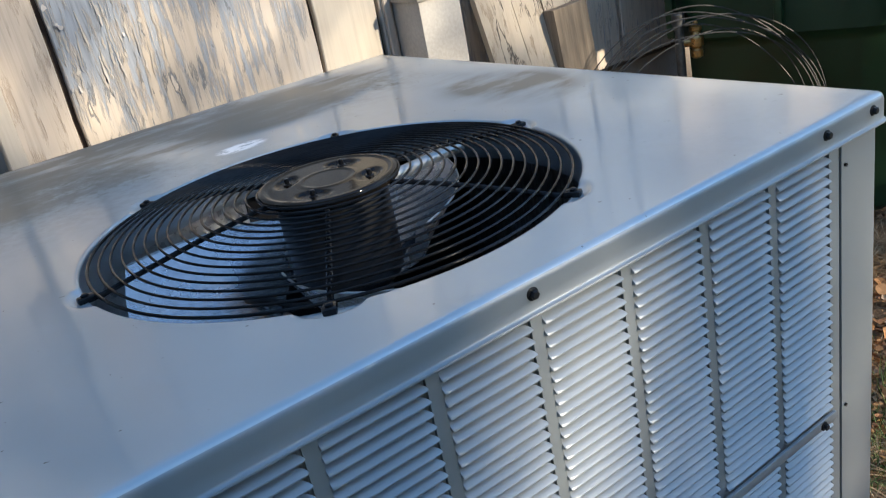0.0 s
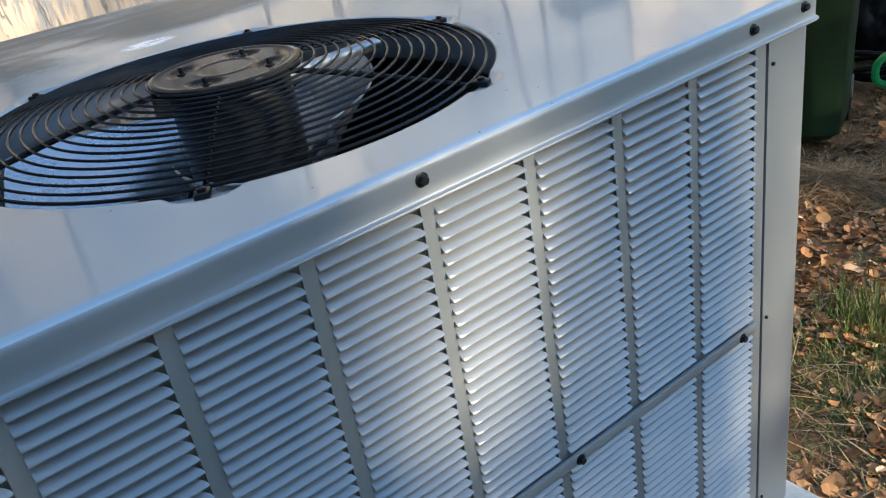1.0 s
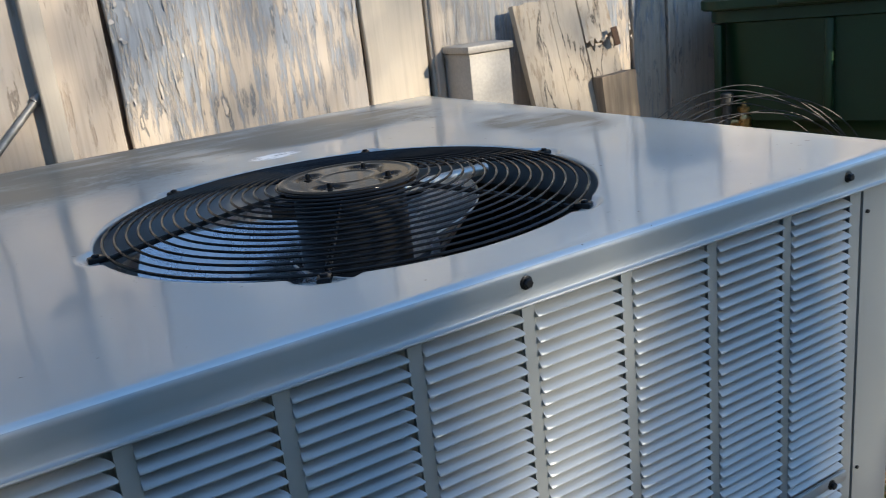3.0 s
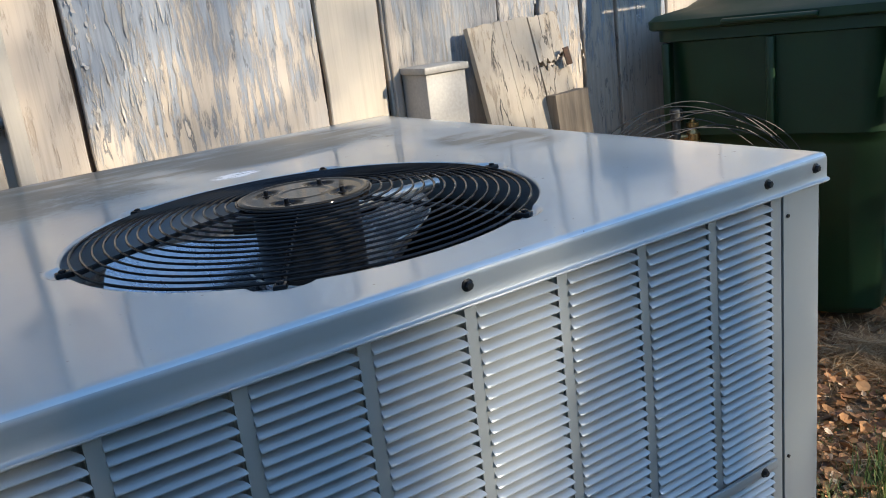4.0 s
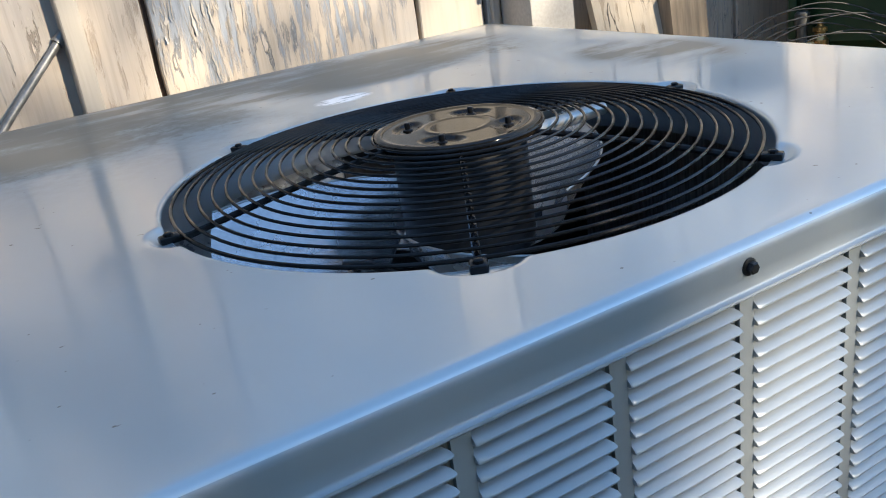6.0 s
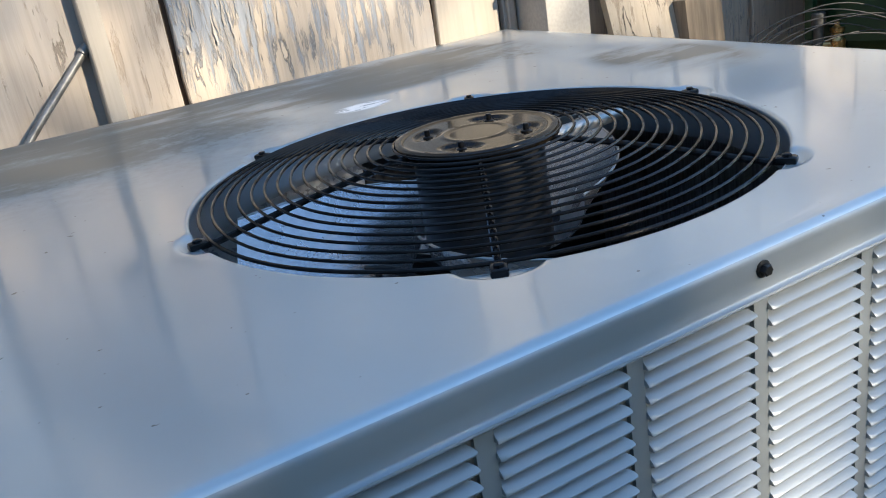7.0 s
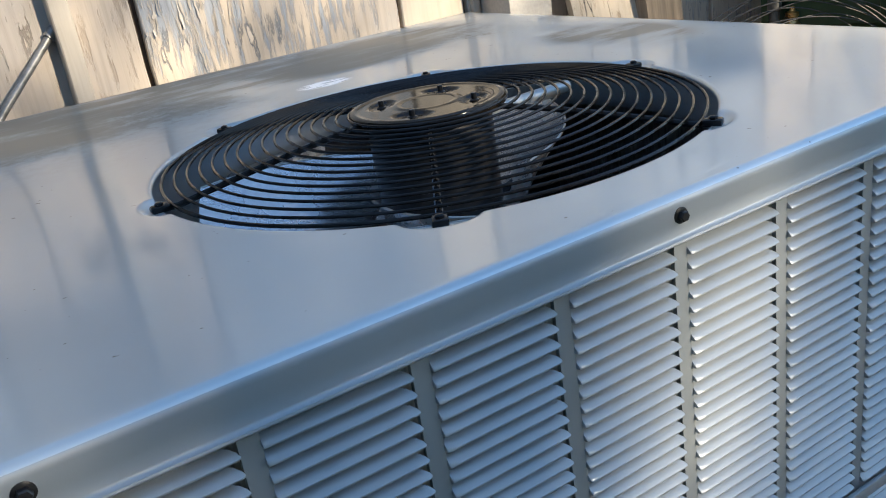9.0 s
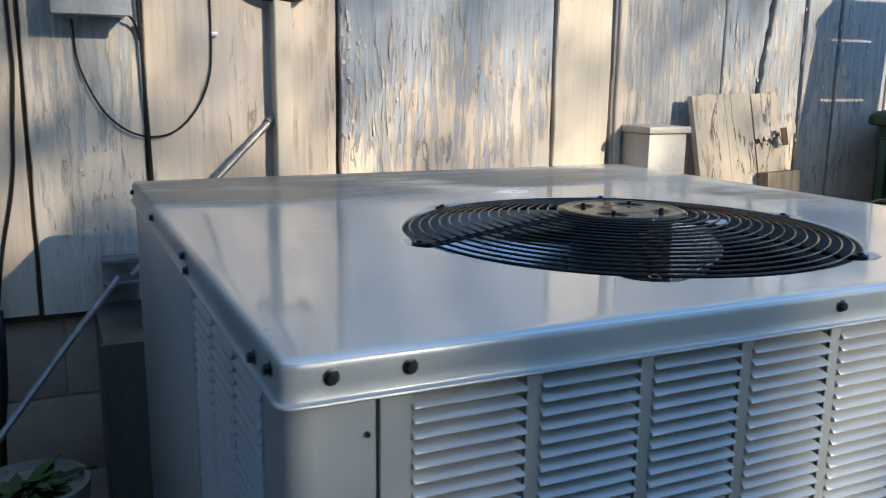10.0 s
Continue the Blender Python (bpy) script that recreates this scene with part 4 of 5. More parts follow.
for z, x in ((1.228, -0.329), (1.243, -0.498)):
    solid("cable_clip", box(x - 0.006, x + 0.008, CY - 0.008, CY + 0.004, z - 0.005, z + 0.005, 0.001), M_GALV, "small metal cable clip nailed to a board", "clip", group="cable clips")
solid("cable_bundle", tube(bezier([(-0.275, CY, 1.338), (-0.22, CY - 0.02, 1.322), (-0.16, CY - 0.04, 1.318), (-0.12, CY - 0.03, 1.325), (-0.10, CY, 1.345)], 6), 0.012), M_RUBBER, "dark cable bundle tied to the batten", "cable")

# things leaning on the wall
ub = thing("utility_box", (0.94, 1.47, 0.4), "cream painted metal box against the boards", "utility box")
part("body", box(0.872, 1.008, 1.408, WALL_Y - 0.004, 0.40, 0.982, 0.003), M_BOXW, ub)
part("lid", box(0.864, 1.016, 1.398, WALL_Y - 0.004, 0.9825, 1.002, 0.003), M_BOXW, ub)


def plank(x0, x1, z0, z1, thick, seed, jag=0.01, under=0.0):
    bm, n = bmesh.new(), 22
    rows = []
    for i in range(n + 1):
        x = x0 + (x1 - x0) * i / n
        t = z1 + jag * noise.noise((x * 30, seed, 0)) + jag * 0.6 * noise.noise((x * 90, seed, 3))
        low = z0 + under * noise.noise((x * 30, seed, 0)) + under * 0.6 * noise.noise((x * 90, seed, 3))
        row = []
        for z in (low, z0 + (t - z0) * 0.35, z0 + (t - z0) * 0.7, t):
            row.append((x + (0.004 * noise.noise((seed, z * 12, 7)) if i in (0, n) else 0), z))
        rows.append(row)
    for y in (0, thick):
        vs = [[bm.verts.new((x, y + 0.002 * noise.noise((x * 9, z * 4, seed)), z)) for x, z in row] for row in rows]
        for a, b in zip(vs, vs[1:]):
            for k in range(3):
                bm.faces.new((a[k], b[k], b[k + 1], a[k + 1]))
        if y == 0:
            first = vs
    last = vs
    loop = lambda v: [r[0] for r in v] + v[-1][1:] + [r[-1] for r in v[-2::-1]] + v[0][-2:0:-1]
    a, b = loop(first), loop(last)
    for k in range(len(a)):
        bm.faces.new((a[k], a[(k + 1) % len(a)], b[(k + 1) % len(a)], b[k]))
    return bm


lb = thing("loose_board", (1.335, 1.28, 0), "cream board with cracked paint leaning on the wall", "board")
for x0, x1, low, top, seed, jag, under in ((-0.175, -0.052, 0.0, 1.122, 3.0, 0.004, 0.0), (-0.0485, 0.055, 0.0, 1.118, 5.0, 0.004, 0.0), (0.058, 0.175, 0.0, 0.952, 7.0, 0.036, 0.0), (0.060, 0.172, 0.968, 1.112, 7.0, 0.006, 0.036)):
    bm = plank(x0, x1, low, top, 0.022, seed, jag, under)
    bmesh.ops.transform(bm, matrix=pose(1.335, 1.28, 0.0, -10.5, -4.0, 0), verts=bm.verts)
    part("strip", bm, M_CRACK, lb)
hinge = box(-0.004, 0.020, -0.006, -0.002, -0.03, 0.026, 0.001)
bmesh.ops.transform(hinge, matrix=pose(1.412, 1.432, 0.965, -10.5, -6.0, 0), verts=hinge.verts)
part("hinge", hinge, M_RUST, lb, "rusty hinge")
bm = plank(-0.068, 0.068, 0.0, 0.86, 0.085, 9.0, 0.006)
bmesh.ops.transform(bm, matrix=pose(1.42, 1.33, 0.0, -4.0, -2.0, 0), verts=bm.verts)
solid("wood_stub", bm, M_STUB, "grey brown post offcut leaning on the boards", "post")

tap = thing("standpipe", (1.785, 1.32, 0), "dark iron water pipe with a brass valve", "standpipe")
part("pipe", tube([(1.785, 1.32, -0.02), (1.785, 1.32, 0.72)], 0.015, sides=16), M_PIPE, tap)
part("cap", lathe([(0.018, 0.70), (0.021, 0.703), (0.021, 0.735), (0.017, 0.74), (0.005, 0.742)], 18, (1.785, 1.32, 0)), M_PIPE, tap)
bm = lathe([(0.012, 0.585), (0.020, 0.59), (0.021, 0.612), (0.016, 0.618), (0.024, 0.626), (0.025, 0.652), (0.018, 0.66), (0.015, 0.672), (0.021, 0.676), (0.021, 0.688), (0.009, 0.692), (0.008, 0.704), (0.003, 0.706)], 18, (1.832, 1.292, 0))
tube([(1.79, 1.318, 0.64), (1.832, 1.292, 0.64)], 0.014, sides=12, bm=bm)
valve = part("valve", bm, M_BRASS, tap, "brass valve")
part("lever", tube([(1.832, 1.292, 0.702), (1.842, 1.286, 0.705), (1.85, 1.276, 0.69), (1.856, 1.268, 0.66)], 0.0045, sides=8), M_BRASS, valve)
coil = thing("wire_coil", (1.64, 1.13, 0), "loose coil of old fencing wire", "wire coil")
rnd = random.Random(5)
for k in range(8):
    R = 0.34 + 0.06 * rnd.random()
    c = Vector((1.64 + 0.06 * (rnd.random() - 0.5), 1.13 + 0.04 * (rnd.random() - 0.5), R + 0.02 * rnd.random()))
    tl, yw = 8 * (rnd.random() - 0.5), 22 + 10 * (rnd.random() - 0.5)
    m = pose(*c, 90 + tl - 6, 0, -yw - 10)
    ph = rnd.random() * 6
    pts = [m @ Vector((R * math.cos(a) * (1 + 0.03 * math.sin(2 * a + ph)), R * math.sin(a) * (1 + 0.04 * math.sin(3 * a + ph)), 0.02 * math.sin(a + ph))) for a in (i * math.tau / 72 for i in range(72))]
    part("loop", tube(pts, 0.0019, True, 6), M_WIRE, coil)

# ---- wheeled bin ----
BIN_O = Vector((2.10, 0.785, 0))
BU, BV = Vector((-0.38, 0.925, 0)), Vector((0.925, 0.38, 0))
bin_m = Matrix(((BU.x, BV.x, 0, BIN_O.x), (BU.y, BV.y, 0, BIN_O.y), (0, 0, 1, 0), (0, 0, 0, 1)))
bin_ = thing("wheeled_bin", BIN_O + BU * 0.25 + BV * 0.3, "dark green plastic wheeled rubbish bin with closed lid", "bin")


def bin_part(name, bm, mat, parent, label=""):
    for v in bm.verts:
        v.co.y = v.co.y * 0.47 if v.co.y > 0 else v.co.y
        v.co.x = v.co.x * 1.085 if v.co.x > 0 else v.co.x
    bmesh.ops.transform(bm, matrix=bin_m, verts=bm.verts)
    return part(name, bm, mat, parent, label)


def loft(levels, bm=None):
    """Rounded rectangles (u0, u1, v0, v1, z, radius) joined upwards."""
    bm = bm or bmesh.new()
    rings = []
    for u0, u1, v0, v1, z, r in levels:
        ring = []
        for cu, cv, a0 in ((u1 - r, v1 - r, 0), (u0 + r, v1 - r, 90), (u0 + r, v0 + r, 180), (u1 - r, v0 + r, 270)):
            for i in range(6):
                a = radians(a0 + 18 * i)
                ring.append(bm.verts.new((cu + r * math.cos(a), cv + r * math.sin(a), z)))
        rings.append(ring)
    for a, b in zip(rings, rings[1:]):
        for k in range(24):
            bm.faces.new((a[k], a[(k + 1) % 24], b[(k + 1) % 24], b[k]))
    bm.faces.new(rings[0][::-1])
    bm.faces.new(rings[-1])
    return bm


bin_part("body", loft([(0.03, 0.53, 0.05, 0.56, 0.02, 0.09), (0.0, 0.56, 0.0, 0.60, 0.05, 0.09), (-0.015, 0.575, -0.02, 0.66, 0.60, 0.10), (-0.02, 0.58, -0.025, 0.67, 0.62, 0.10), (-0.038, 0.598, -0.055, 0.70, 0.645, 0.10), (-0.05, 0.61, -0.075, 0.74, 0.955, 0.10), (-0.065, 0.625, -0.09, 0.755, 0.96, 0.06), (-0.065, 0.625, -0.09, 0.755, 0.995, 0.06)]), M_BIN, bin_)
lid = bin_part("lid", loft([(-0.085, 0.645, -0.115, 0.77, 0.998, 0.07), (-0.09, 0.65, -0.12, 0.775, 1.004, 0.07), (-0.09, 0.65, -0.12, 0.775, 1.028, 0.07), (-0.075, 0.635, -0.10, 0.76, 1.042, 0.07), (0.0, 0.56, -0.02, 0.68, 1.060, 0.10), (0.04, 0.52, 0.02, 0.64, 1.085, 0.10), (0.08, 0.48, 0.06, 0.60, 1.092, 0.10)]), M_BIN, bin_)
bin_part("lid_grip", box(0.15, 0.41, -0.145, -0.121, 1.006, 1.022, 0.006), M_BIN, lid)
for u in (0.02, 0.50):
    w = bin_part("wheel", tube([(u - 0.02, 0.60, 0.125), (u + 0.04, 0.60, 0.125)], 0.125, sides=32), M_RUBBER, bin_, "black rubber wheel")
    bin_part("hub", tube([(u - 0.026, 0.60, 0.125), (u + 0.046, 0.60, 0.125)], 0.04, sides=20), M_GREYBOX, w)
bin_part("handle", tube([(0.05, 0.76, 1.0), (0.06, 0.83, 1.01), (0.5, 0.83, 1.01), (0.51, 0.76, 1.0)], 0.014), M_BIN, bin_)
for u in (-0.03, 0.285, 0.59):
    bin_part("rib", box(u - 0.012, u + 0.012, -0.098, -0.05, 0.66, 0.955, 0.006), M_BIN, bin_)

# ---- step ladder ----
LEAN = 0.28
LAD_Y = 0.26
lad = thing("step_ladder", (2.14, 0.335, 0), "worn aluminium step ladder standing folded in the leaves", "ladder")


def rail_x(side, z):
    """Outer face of a rail at a height: the ladder narrows upwards."""
    return 1.935 + 0.036 * z if side < 0 else 2.392 - 0.064 * z


def rail(side, dy, width, depth, top, name):
    """A leaning C-section rail with a shallow groove down its web."""
    bm, t, k = bmesh.new(), 0.004, -side
    g = depth * 0.5
    prof = [(0, 0), (width, 0), (width, t), (t, t), (t, depth - t), (width, depth - t), (width, depth), (0, depth), (0, g + 0.006), (0.0022, g + 0.004), (0.0022, g - 0.004), (0, g - 0.006)]
    ends = []
    for z in (-0.005, top):
        ends.append([bm.verts.new((rail_x(side, z) + k * a, LAD_Y + dy + b + LEAN * z, z)) for a, b in prof])
    for i in range(12):
        bm.faces.new((ends[0][i], ends[0][(i + 1) % 12], ends[1][(i + 1) % 12], ends[1][i]))
    bm.faces.new(ends[0][::-1])
    bm.faces.new(ends[1])
    return part(name, bm, M_ALU, lad)


for side in (-1, 1):
    rail(side, 0.0, 0.03, 0.082, 1.66, "rail")
    rail(side, 0.0855, 0.028, 0.052, 1.64, "rear_leg")
for k in range(5):
    z = 0.245 + 0.272 * k
    y = LAD_Y + LEAN * z
    xa, xb = rail_x(-1, z) + 0.006, rail_x(1, z) - 0.006
    bm = box(xa, xb, y - 0.004, y + 0.085, z + 0.042, z + 0.048, 0.001)
    add_box(bm, xa, xb, y - 0.004, y + 0.002, z, z + 0.0415, 0.001)
    for q in range(5):
        add_box(bm, xa + 0.004, xb - 0.004, y + 0.008 + 0.016 * q, y + 0.013 + 0.016 * q, z + 0.0482, z + 0.051, 0.0005)
    part("tread", bm, M_TREAD, lad)
z = 1.65
part("top_cap", box(rail_x(-1, z) - 0.008, rail_x(1, z) + 0.008, LAD_Y - 0.01 + LEAN * z, LAD_Y + 0.17 + LEAN * z, z, z + 0.035, 0.006), M_TREAD, lad)
# Unseen panels added between the rails so the ladder's shadow falls nearly solid
for z0, z1 in ((1.06, 1.323), (1.301, 1.3985), (1.3935, 1.588), (1.573, 1.648)):
    part("shadow_panel", box(rail_x(-1, z0) + 0.006, rail_x(1, z1) - 0.006, LAD_Y + 0.14 + LEAN * z0, LAD_Y + 0.146 + LEAN * z0, z0, z1, 0.002), M_TREAD, lad, "unseen panel added to fill the ladder's shadow")
part("brace", tube([(1.99, LAD_Y + 0.01 + LEAN * 0.245, 0.245), (1.975, LAD_Y + 0.02, 0.02)], 0.004), M_TREAD, lad)
part("brace", tube([(2.36, LAD_Y + 0.01 + LEAN * 0.245, 0.245), (2.365, LAD_Y + 0.02, 0.02)], 0.004), M_TREAD, lad)

# ---- clutter by the bin ----
bm = bmesh.new()
bmesh.ops.create_icosphere(bm, subdivisions=5, radius=1.0)
for v in bm.verts:
    p = v.co.copy()
    k = 1 + 0.16 * noise.noise(p * 2.1) + 0.07 * noise.noise(p * 6) + 0.03 * abs(noise.noise(p * 15))
    v.co = Vector((3.02 + 0.17 * p.x * k, 1.20 + 0.17 * p.y * k, 0.21 + 0.20 * p.z * k))
bag = thing("rubbish_bag", (3.02, 1.20, 0.02), "black plastic sack standing behind the bin", "bag")
part("sack", bm, M_BAG, bag)
part("neck", lathe([(0.05, 0.53), (0.03, 0.56), (0.028, 0.58), (0.06, 0.63), (0.075, 0.65), (0.05, 0.645), (0.01, 0.60)], 18, (3.02, 1.20, -0.145)), M_BAG, bag)
cl = thing("hose_coil", (2.85, 1.05, 0.05), "dark coiled hose lying under the sack", "hose")
for k in range(5):
    R = 0.16 + 0.02 * (k % 3)
    part("loop", tube([(2.86 + R * math.cos(a), 1.08 + R * math.sin(a), 0.03 + 0.022 * k + 0.01 * math.sin(3 * a + k)) for a in (i * math.tau / 40 for i in range(40))], 0.011, True, 8), M_RUBBER, cl)
can = thing("watering_can", (2.66, 0.85, 0), "bright green plastic watering can lying on its side", "watering can")
bm = lathe([(0.02, 0), (0.066, 0.004), (0.074, 0.02), (0.068, 0.14), (0.056, 0.155), (0.045, 0.15), (0.03, 0.148)], 28)
bmesh.ops.transform(bm, matrix=pose(2.65, 0.85, 0.068, 96, 0, 48), verts=bm.verts)
part("body", bm, M_GREEN, can)
part("handle", tube(bezier([(2.67, 0.85, 0.13), (2.64, 0.90, 0.155), (2.615, 0.935, 0.12), (2.615, 0.935, 0.06), (2.65, 0.90, 0.03)], 8), 0.014), M_GREEN, can)
part("spout", tube(bezier([(2.78, 0.73, 0.05), (2.84, 0.69, 0.07), (2.90, 0.63, 0.13)], 8), 0.018), M_GREEN, can)
pot = thing("flower_pot", (-0.79, 1.22, 0), "pale pot with a small green plant", "flower pot")
part("body", lathe([(0.075, 0.0), (0.085, 0.01), (0.10, 0.27), (0.115, 0.275), (0.118, 0.315), (0.108, 0.318), (0.102, 0.30), (0.02, 0.295)], 40, (-0.79, 1.22, 0)), M_POT, pot)


def blade_leaf(bm, at, length, width, yaw, rise, droop, curl=0.0):
    """A folded leaf or grass blade of four quads."""
    d, s = Vector((math.cos(yaw), math.sin(yaw), 0)), Vector((-math.sin(yaw), math.cos(yaw), 0))
    at, prev = Vector(at), None
    for i, w in enumerate((0.45, 1.0, 0.75, 0.05)):
        t = i / 3
        p = at + d * length * t + Vector((0, 0, rise * t - droop * t * t))
        row = [bm.verts.new(p - s * width * w / 2 + Vector((0, 0, curl))), bm.verts.new(p), bm.verts.new(p + s * width * w / 2 + Vector((0, 0, curl)))]
        if prev:
            bm.faces.new((prev[0], prev[1], row[1], row[0]))
            bm.faces.new((prev[1], prev[2], row[2], row[1]))
        prev = row


bm = bmesh.new()
rnd = random.Random(11)
for k in range(46):
    blade_leaf(bm, (-0.79 + 0.06 * (rnd.random() - 0.5), 1.22 + 0.06 * (rnd.random() - 0.5), 0.296), 0.05 + 0.06 * rnd.random(), 0.028, rnd.random() * math.tau, 0.06 * rnd.random() + 0.01, 0.03, 0.004)
part("leaves", bm, M_CROWN, pot)


# ---- litter and grass ----
def height(x, y):
    return 0.03 * noise.noise((x * 1.7, y * 1.7, 3)) + 0.015 * noise.noise((x * 6, y * 6, 8)) - 0.012


def clear(x, y):
    """Free ground; the litter thins out towards the unseen yard before the unit."""
    ragged = 0.35 * noise.noise((x * 1.1, y * 1.1, 51)) + 0.15 * noise.noise((x * 5, y * 5, 52))
    thin = y > -0.45 + ragged and x > 0.62 + max(0.0, -y - 0.1) * 0.9 + ragged * (1.0 if y < -0.1 else 0.0)
    return thin and not (-0.7 < x < 0.66 and -0.08 < y < 1.25) and y < 1.5


def crumpled_leaf(bm, at, size, rnd):
    """A dry leaf or scrap: a ragged, bent outline round a sunken middle."""
    n, yaw, long = 7, rnd.random() * math.tau, 0.45 + 0.5 * rnd.random()
    tilt, side = Vector((rnd.gauss(0, 0.35), rnd.gauss(0, 0.35), 1)).normalized(), Vector((math.cos(yaw), math.sin(yaw), 0))
    a = (side - tilt * side.dot(tilt)).normalized()
    b = tilt.cross(a)
    mid = bm.verts.new(Vector(at))
    bend = 0.5 * (rnd.random() - 0.25)
    ring = []
    for k in range(n):
        th, r = (k + 0.5 * rnd.random()) * math.tau / n, size * 0.5 * (0.6 + 0.55 * rnd.random())
        u, v = r * math.cos(th), r * math.sin(th) * long
        ring.append(bm.verts.new(Vector(at) + a * u + b * v + tilt * (bend * abs(v) + 0.12 * size * rnd.random())))
    for k in range(n):
        bm.faces.new((mid, ring[k], ring[(k + 1) % n]))


rnd = random.Random(21)
bm = bmesh.new()
for k in range(62000):
    x, y = 0.62 + 3.6 * rnd.random() ** 1.3, -1.2 + 2.7 * rnd.random()
    if clear(x, y) and noise.noise((x * 2.6, y * 2.6, 31)) + 0.6 * noise.noise((x * 8, y * 8, 33)) > 0.5 * rnd.random() - 0.35:
        s = 0.007 + 0.045 * rnd.random() ** 2.7
        crumpled_leaf(bm, (x, y, height(x, y) + 0.004 + 0.022 * rnd.random()), s, rnd)
solid("leaf_litter", bm, M_LEAF, "fallen brown leaves scattered over the soil", "leaves", kind="stuff", smooth=False)
bm = bmesh.new()
for k in range(16000):
    x, y = 0.62 + 2.4 * rnd.random() ** 1.3, -1.2 + 2.6 * rnd.random()
    if clear(x, y) and noise.noise((x * 2.3, y * 2.3, 11)) > -0.25:
        blade_leaf(bm, (x, y, height(x, y) + 0.004), 0.03 + 0.10 * rnd.random() ** 1.5, 0.0018 + 0.002 * rnd.random(), rnd.random() * math.tau, 0.05 * rnd.random(), 0.03 * rnd.random())
for k in range(1500):
    x, y = 1.86 + rnd.gauss(0, 0.13), 0.66 + rnd.gauss(0, 0.09)
    up = 0.07 * math.exp(-((x - 1.86) / 0.13) ** 2 - ((y - 0.66) / 0.10) ** 2)
    if clear(x, y):
        blade_leaf(bm, (x, y, height(x, y) + up * (0.5 + 0.5 * rnd.random())), 0.05 + 0.09 * rnd.random(), 0.003, rnd.random() * math.tau, 0.03 * rnd.random(), 0.04 * rnd.random())
solid("dry_grass", bm, M_STRAW, "dry straw coloured grass lying on the soil", "grass", kind="stuff", smooth=False)
bm = bmesh.new()
for k in range(14000):
    x, y = 0.62 + 2.4 * rnd.random() ** 1.2, -1.0 + 2.3 * rnd.random()
    if clear(x, y) and noise.noise((x * 3.1, y * 3.1, 4)) + 0.4 * noise.noise((x * 9, y * 9, 2)) > 0.16:
        h = 0.008 + 0.025 * rnd.random()
        blade_leaf(bm, (x, y, height(x, y)), 0.015 + 0.035 * rnd.random(), 0.0022, rnd.random() * math.tau, h, h * 0.35 * rnd.random())
for tx, ty, spread, count, tall in ((1.28, 0.25, 0.05, 260, 0.11), (1.2, 0.2, 0.08, 420, 0.06), (1.08, 0.18, 0.08, 380, 0.05), (1.9, 0.2, 0.05, 120, 0.05), (1.24, 0.235, 0.035, 130, 0.10), (1.31, 0.27, 0.035, 70, 0.09), (1.14, 0.20, 0.07, 120, 0.05), (1.05, 0.17, 0.09, 150, 0.04), (0.9, 0.12, 0.10, 240, 0.035), (0.82, 0.02, 0.07, 200, 0.03), (1.0, 0.05, 0.1, 220, 0.03), (1.1, 0.33, 0.08, 160, 0.04), (1.45, 0.3, 0.06, 90, 0.04), (1.75, 0.15, 0.06, 90, 0.03), (1.57, 0.09, 0.04, 70, 0.04), (1.0, 0.45, 0.12, 90, 0.05), (0.85, -0.1, 0.1, 90, 0.04)):
    for k in range(count):
        x, y = tx + rnd.gauss(0, spread), ty + rnd.gauss(0, spread)
        if clear(x, y):
            h = tall * (0.4 + 0.7 * rnd.random())
            blade_leaf(bm, (x, y, height(x, y)), 0.008 + 0.035 * rnd.random(), 0.0024, rnd.random() * math.tau, h, h * 0.3 * rnd.random())
solid("green_grass", bm, M_GRASS, "low tufts of green grass among the leaves", "grass", kind="stuff", smooth=False)


# ---- shrubs round the yard, and an unseen tree added for its shade ----
def leaf_card(bm, p, s, rnd):
    a = Vector((rnd.gauss(0, 1), rnd.gauss(0, 1), rnd.gauss(0, 1))).normalized()
    b = a.orthogonal().normalized()
    c = a.cross(b)
    v = [bm.verts.new(p + b * s * u + c * s * 0.6 * w) for u, w in ((-1, 0), (-0.2, -0.8), (1, 0), (-0.2, 0.8))]
    bm.faces.new(v)


def shrub(name, at, size, count, seed, label):
    rnd = random.Random(seed)
    th = thing(name, at, label, "shrub")
    bm = bmesh.new()
    for k in range(9):
        top = Vector(at) + Vector((size[0] * (rnd.random() - 0.5) * 0.8, size[1] * (rnd.random() - 0.5) * 0.8, size[2] * (0.5 + 0.4 * rnd.random())))
        tube([Vector(at), (Vector(at) + top) / 2 + Vector((0.05, 0.03, 0.06)), top], [0.025, 0.015, 0.005], sides=6, bm=bm)
    part("stems", bm, M_BARK, th)
    bm = bmesh.new()
    for k in range(count):
        d = Vector((rnd.gauss(0, 1), rnd.gauss(0, 1), rnd.gauss(0, 1))).normalized() * rnd.random() ** 0.4
        p = Vector(at) + Vector((d.x * size[0] / 2, d.y * size[1] / 2, size[2] * 0.5 + d.z * size[2] / 2))
        if noise.noise(p * 2.2) > -0.15:
            leaf_card(bm, p, 0.03 + 0.03 * rnd.random(), rnd)
    part("crown", bm, M_CROWN, th)


shrub("shrub", (4.2, 0.9, 0), (1.6, 1.4, 2.2), 5200, 3, "dark green leafy shrub beyond the bin")
shrub("shrub", (4.6, -0.6, 0), (1.6, 1.6, 1.9), 4200, 4, "dark green leafy shrub at the yard edge")


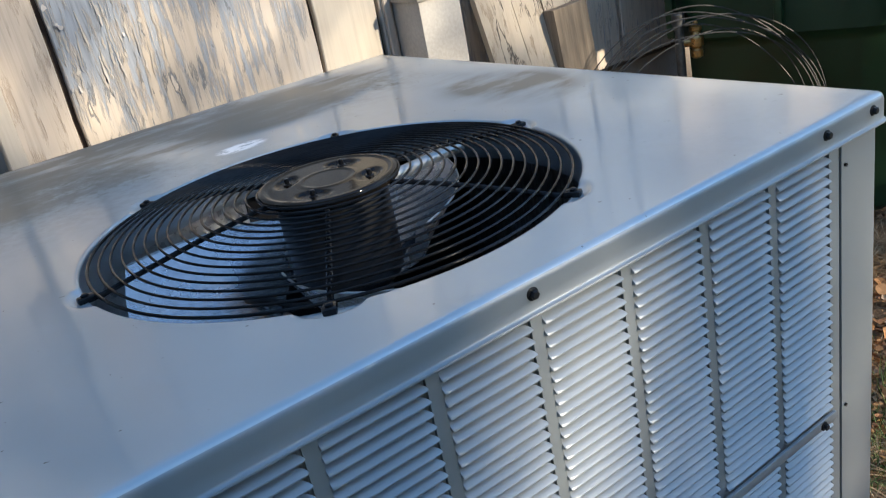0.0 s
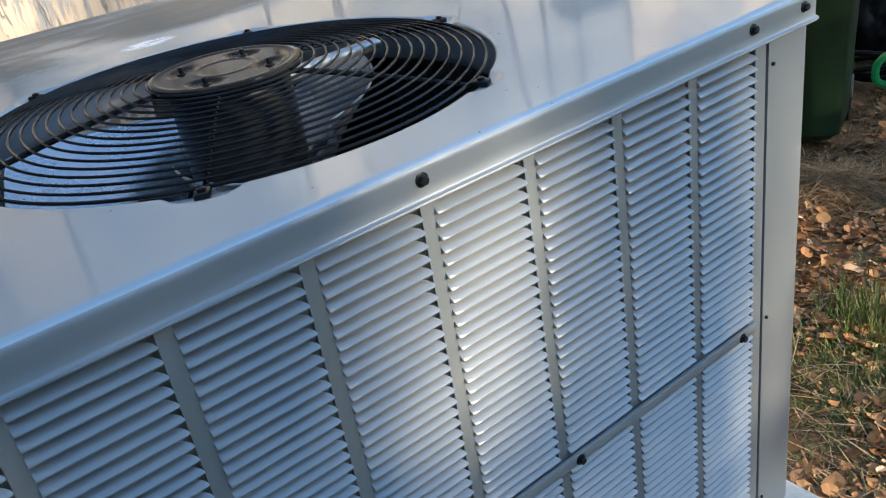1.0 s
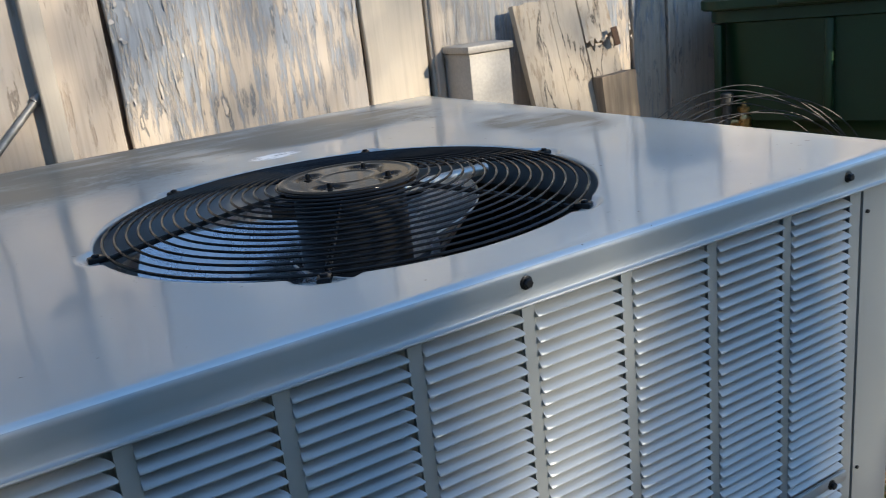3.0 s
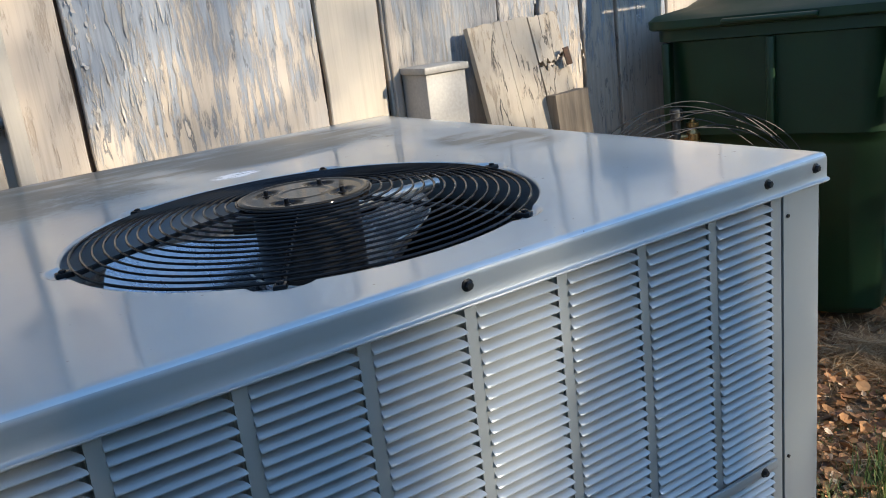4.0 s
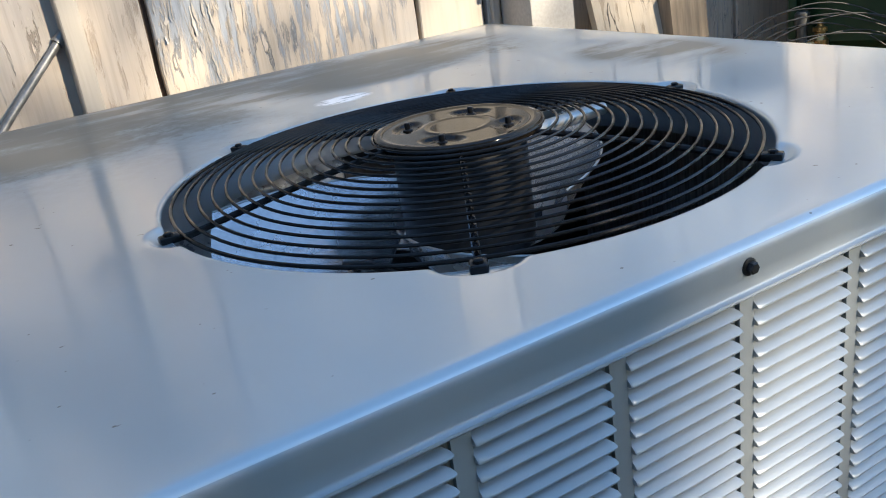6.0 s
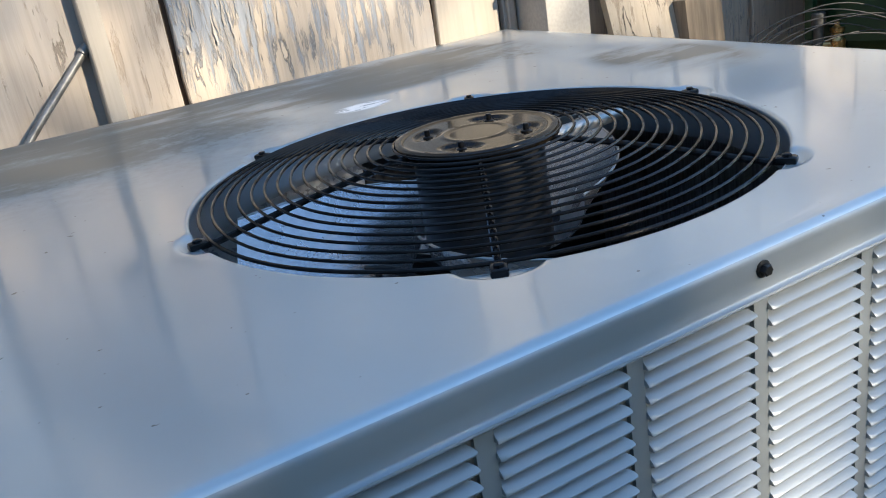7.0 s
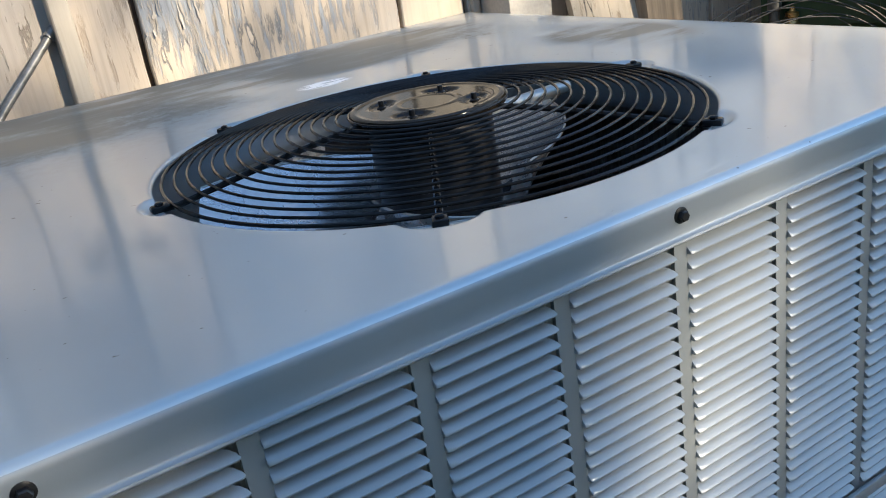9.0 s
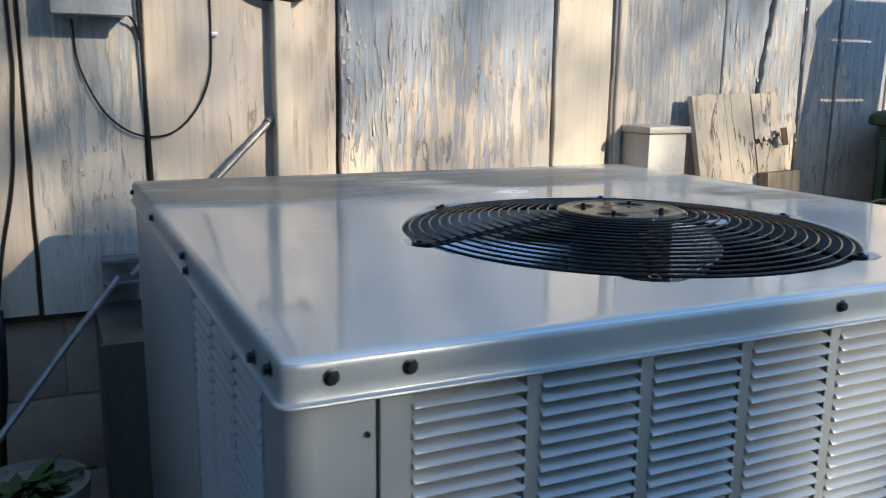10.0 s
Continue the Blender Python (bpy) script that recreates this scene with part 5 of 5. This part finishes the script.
def light_through(u, w):
    """Share of sunlight set to pass the added, unseen crown to the yard: u across, w up."""
    n = noise.noise((u * 1.6, w * 1.6, 7.0)) + 0.5 * noise.noise((u * 4, w * 4, 3.0))
    if w < -0.45:
        return 0.42
    if w > 1.02 and u < -0.17:
        return 0.05
    if 1.03 < w < 1.12 and 0.10 < u < 0.46:
        return 0.97
    if w < 1.02 and u < -0.40:
        return 0.3
    if w < 1.02 and u < 0.62:
        if u > 0.46:
            return 0.75 if w < 0.55 else 0.62
        for edge, share in ((-0.09, 0.03), (-0.045, 0.12), (-0.005, 0.4), (0.09, 0.72), (0.14, 0.36), (0.19, 0.22), (0.26, 0.12)):
            if u < edge:
                return share * (0.48 if w > 0.9 else (0.22 if w < 0.5 else (0.48 if w < 0.65 else 1.0)))
        return 0.07
    if u > 2.42 and w < 1.12:
        return 0.1
    if u > 2.05 and 0.17 + 0.04 * n < w < 0.45:
        return 0.14
    if w < 0.45 and u > 0.62:
        if w < 0.15 + 0.05 * n:
            return 0.97 if u > 1.26 + 0.14 * n else min(0.95, 0.78 + 0.35 * n)
        return max(0.1, 0.38 + 0.35 * n) if w < 0.255 else 0.8
    if w < 1.02:
        return 0.97 if n < 0.45 else 0.7
    if w < 1.45 and u < 1.2:
        if u > 0.44:
            return min(0.9, 0.02 + 2.2 * (u - 0.44))
        return (0.9 if 0.32 < u < 0.45 and w < 1.29 else 0.3) if w > 1.21 else 0.01
    high = w - 1.78 - 0.05 * n
    if u < 0.2:
        return (0.34 + max(0.0, min(0.24, 1.6 * (u - 0.03)))) * (1.0 if high < 0.2 else 0.5)
    if u < 0.62:
        return 0.58 * (1.0 if high < 0.2 else 0.4)
    if u < 1.28:
        return max(0.4, 0.74 - (0.8 * high if high > 0 else 0.0))
    if u < 1.5:
        return 0.68
    return 0.5 if u < 2.1 else 0.8


FAR = 12.0
kx, kz = -SUN_DIR.x / SUN_DIR.y, -SUN_DIR.z / SUN_DIR.y
TX, TZ = 0.6 + kx * FAR, 1.2 + kz * FAR
# Unseen tree; its leaf density is shaped to place the sun patches
tree = thing("tree", (TX - 0.05, -FAR - 0.5, 0), "unseen leafy tree added to shade the yard", "tree")
bm = tube(bezier([(TX - 0.05, -FAR - 0.5, -0.2), (TX - 0.1, -FAR - 0.4, TZ * 0.3), (TX - 0.02, -FAR - 0.3, TZ * 0.6), (TX + 0.05, -FAR - 0.2, TZ * 0.85), (TX + 0.5, -FAR, TZ + 1.0)], 6), [0.34 - 0.12 * i / 17 if i < 18 else 0.024 for i in range(25)], sides=14)
for k in range(12):
    a, z = k * 2.4, TZ * 0.72 + 0.22 * k
    s = Vector((TX + 0.05, -FAR - 0.2, z))
    e = s + Vector((2.4 * math.cos(a), 0.7 * math.sin(a), 1.2))
    tube([s, (s + e) / 2 + Vector((0, 0, 0.2)), e], [0.024, 0.016, 0.008], sides=7, bm=bm)
part("trunk", bm, M_BARK, tree)
rnd = random.Random(77)


def crown(count, u0, u1, w0, w1, size, keep):
    """Leaves spread over a stretch of the crown, denser where less light comes through."""
    bm = bmesh.new()
    full = count * 0.5 * size * size / ((u1 - u0) * (w1 - w0))
    for k in range(count):
        u, w = u0 + (u1 - u0) * rnd.random(), w0 + (w1 - w0) * rnd.random()
        if keep(u, w) and rnd.random() < -math.log(light_through(u, w)) / full:
            dist = FAR - 0.5 + rnd.random()
            leaf_card(bm, Vector((u + kx * dist, -dist, w + kz * dist)), size * (0.75 + 0.5 * rnd.random()), rnd)
    return bm


near = lambda u, w: -0.65 < u < 0.65 and -0.4 < w < 1.06
boards = lambda u, w: 0.0 < u < 2.7 and 1.06 <= w < 2.7
part("crown", crown(60000, -3.4, 4.6, -1.6, 3.6, 0.085, lambda u, w: not near(u, w) and not boards(u, w)), M_CROWN, tree)
tagged(part("twigs", crown(32000, -0.65, 0.65, -0.4, 1.06, 0.025, near), M_CROWN, tree), kind="stuff")
tagged(part("twigs", crown(20000, 0.0, 2.7, 1.06, 2.7, 0.045, boards), M_CROWN, tree), kind="stuff")
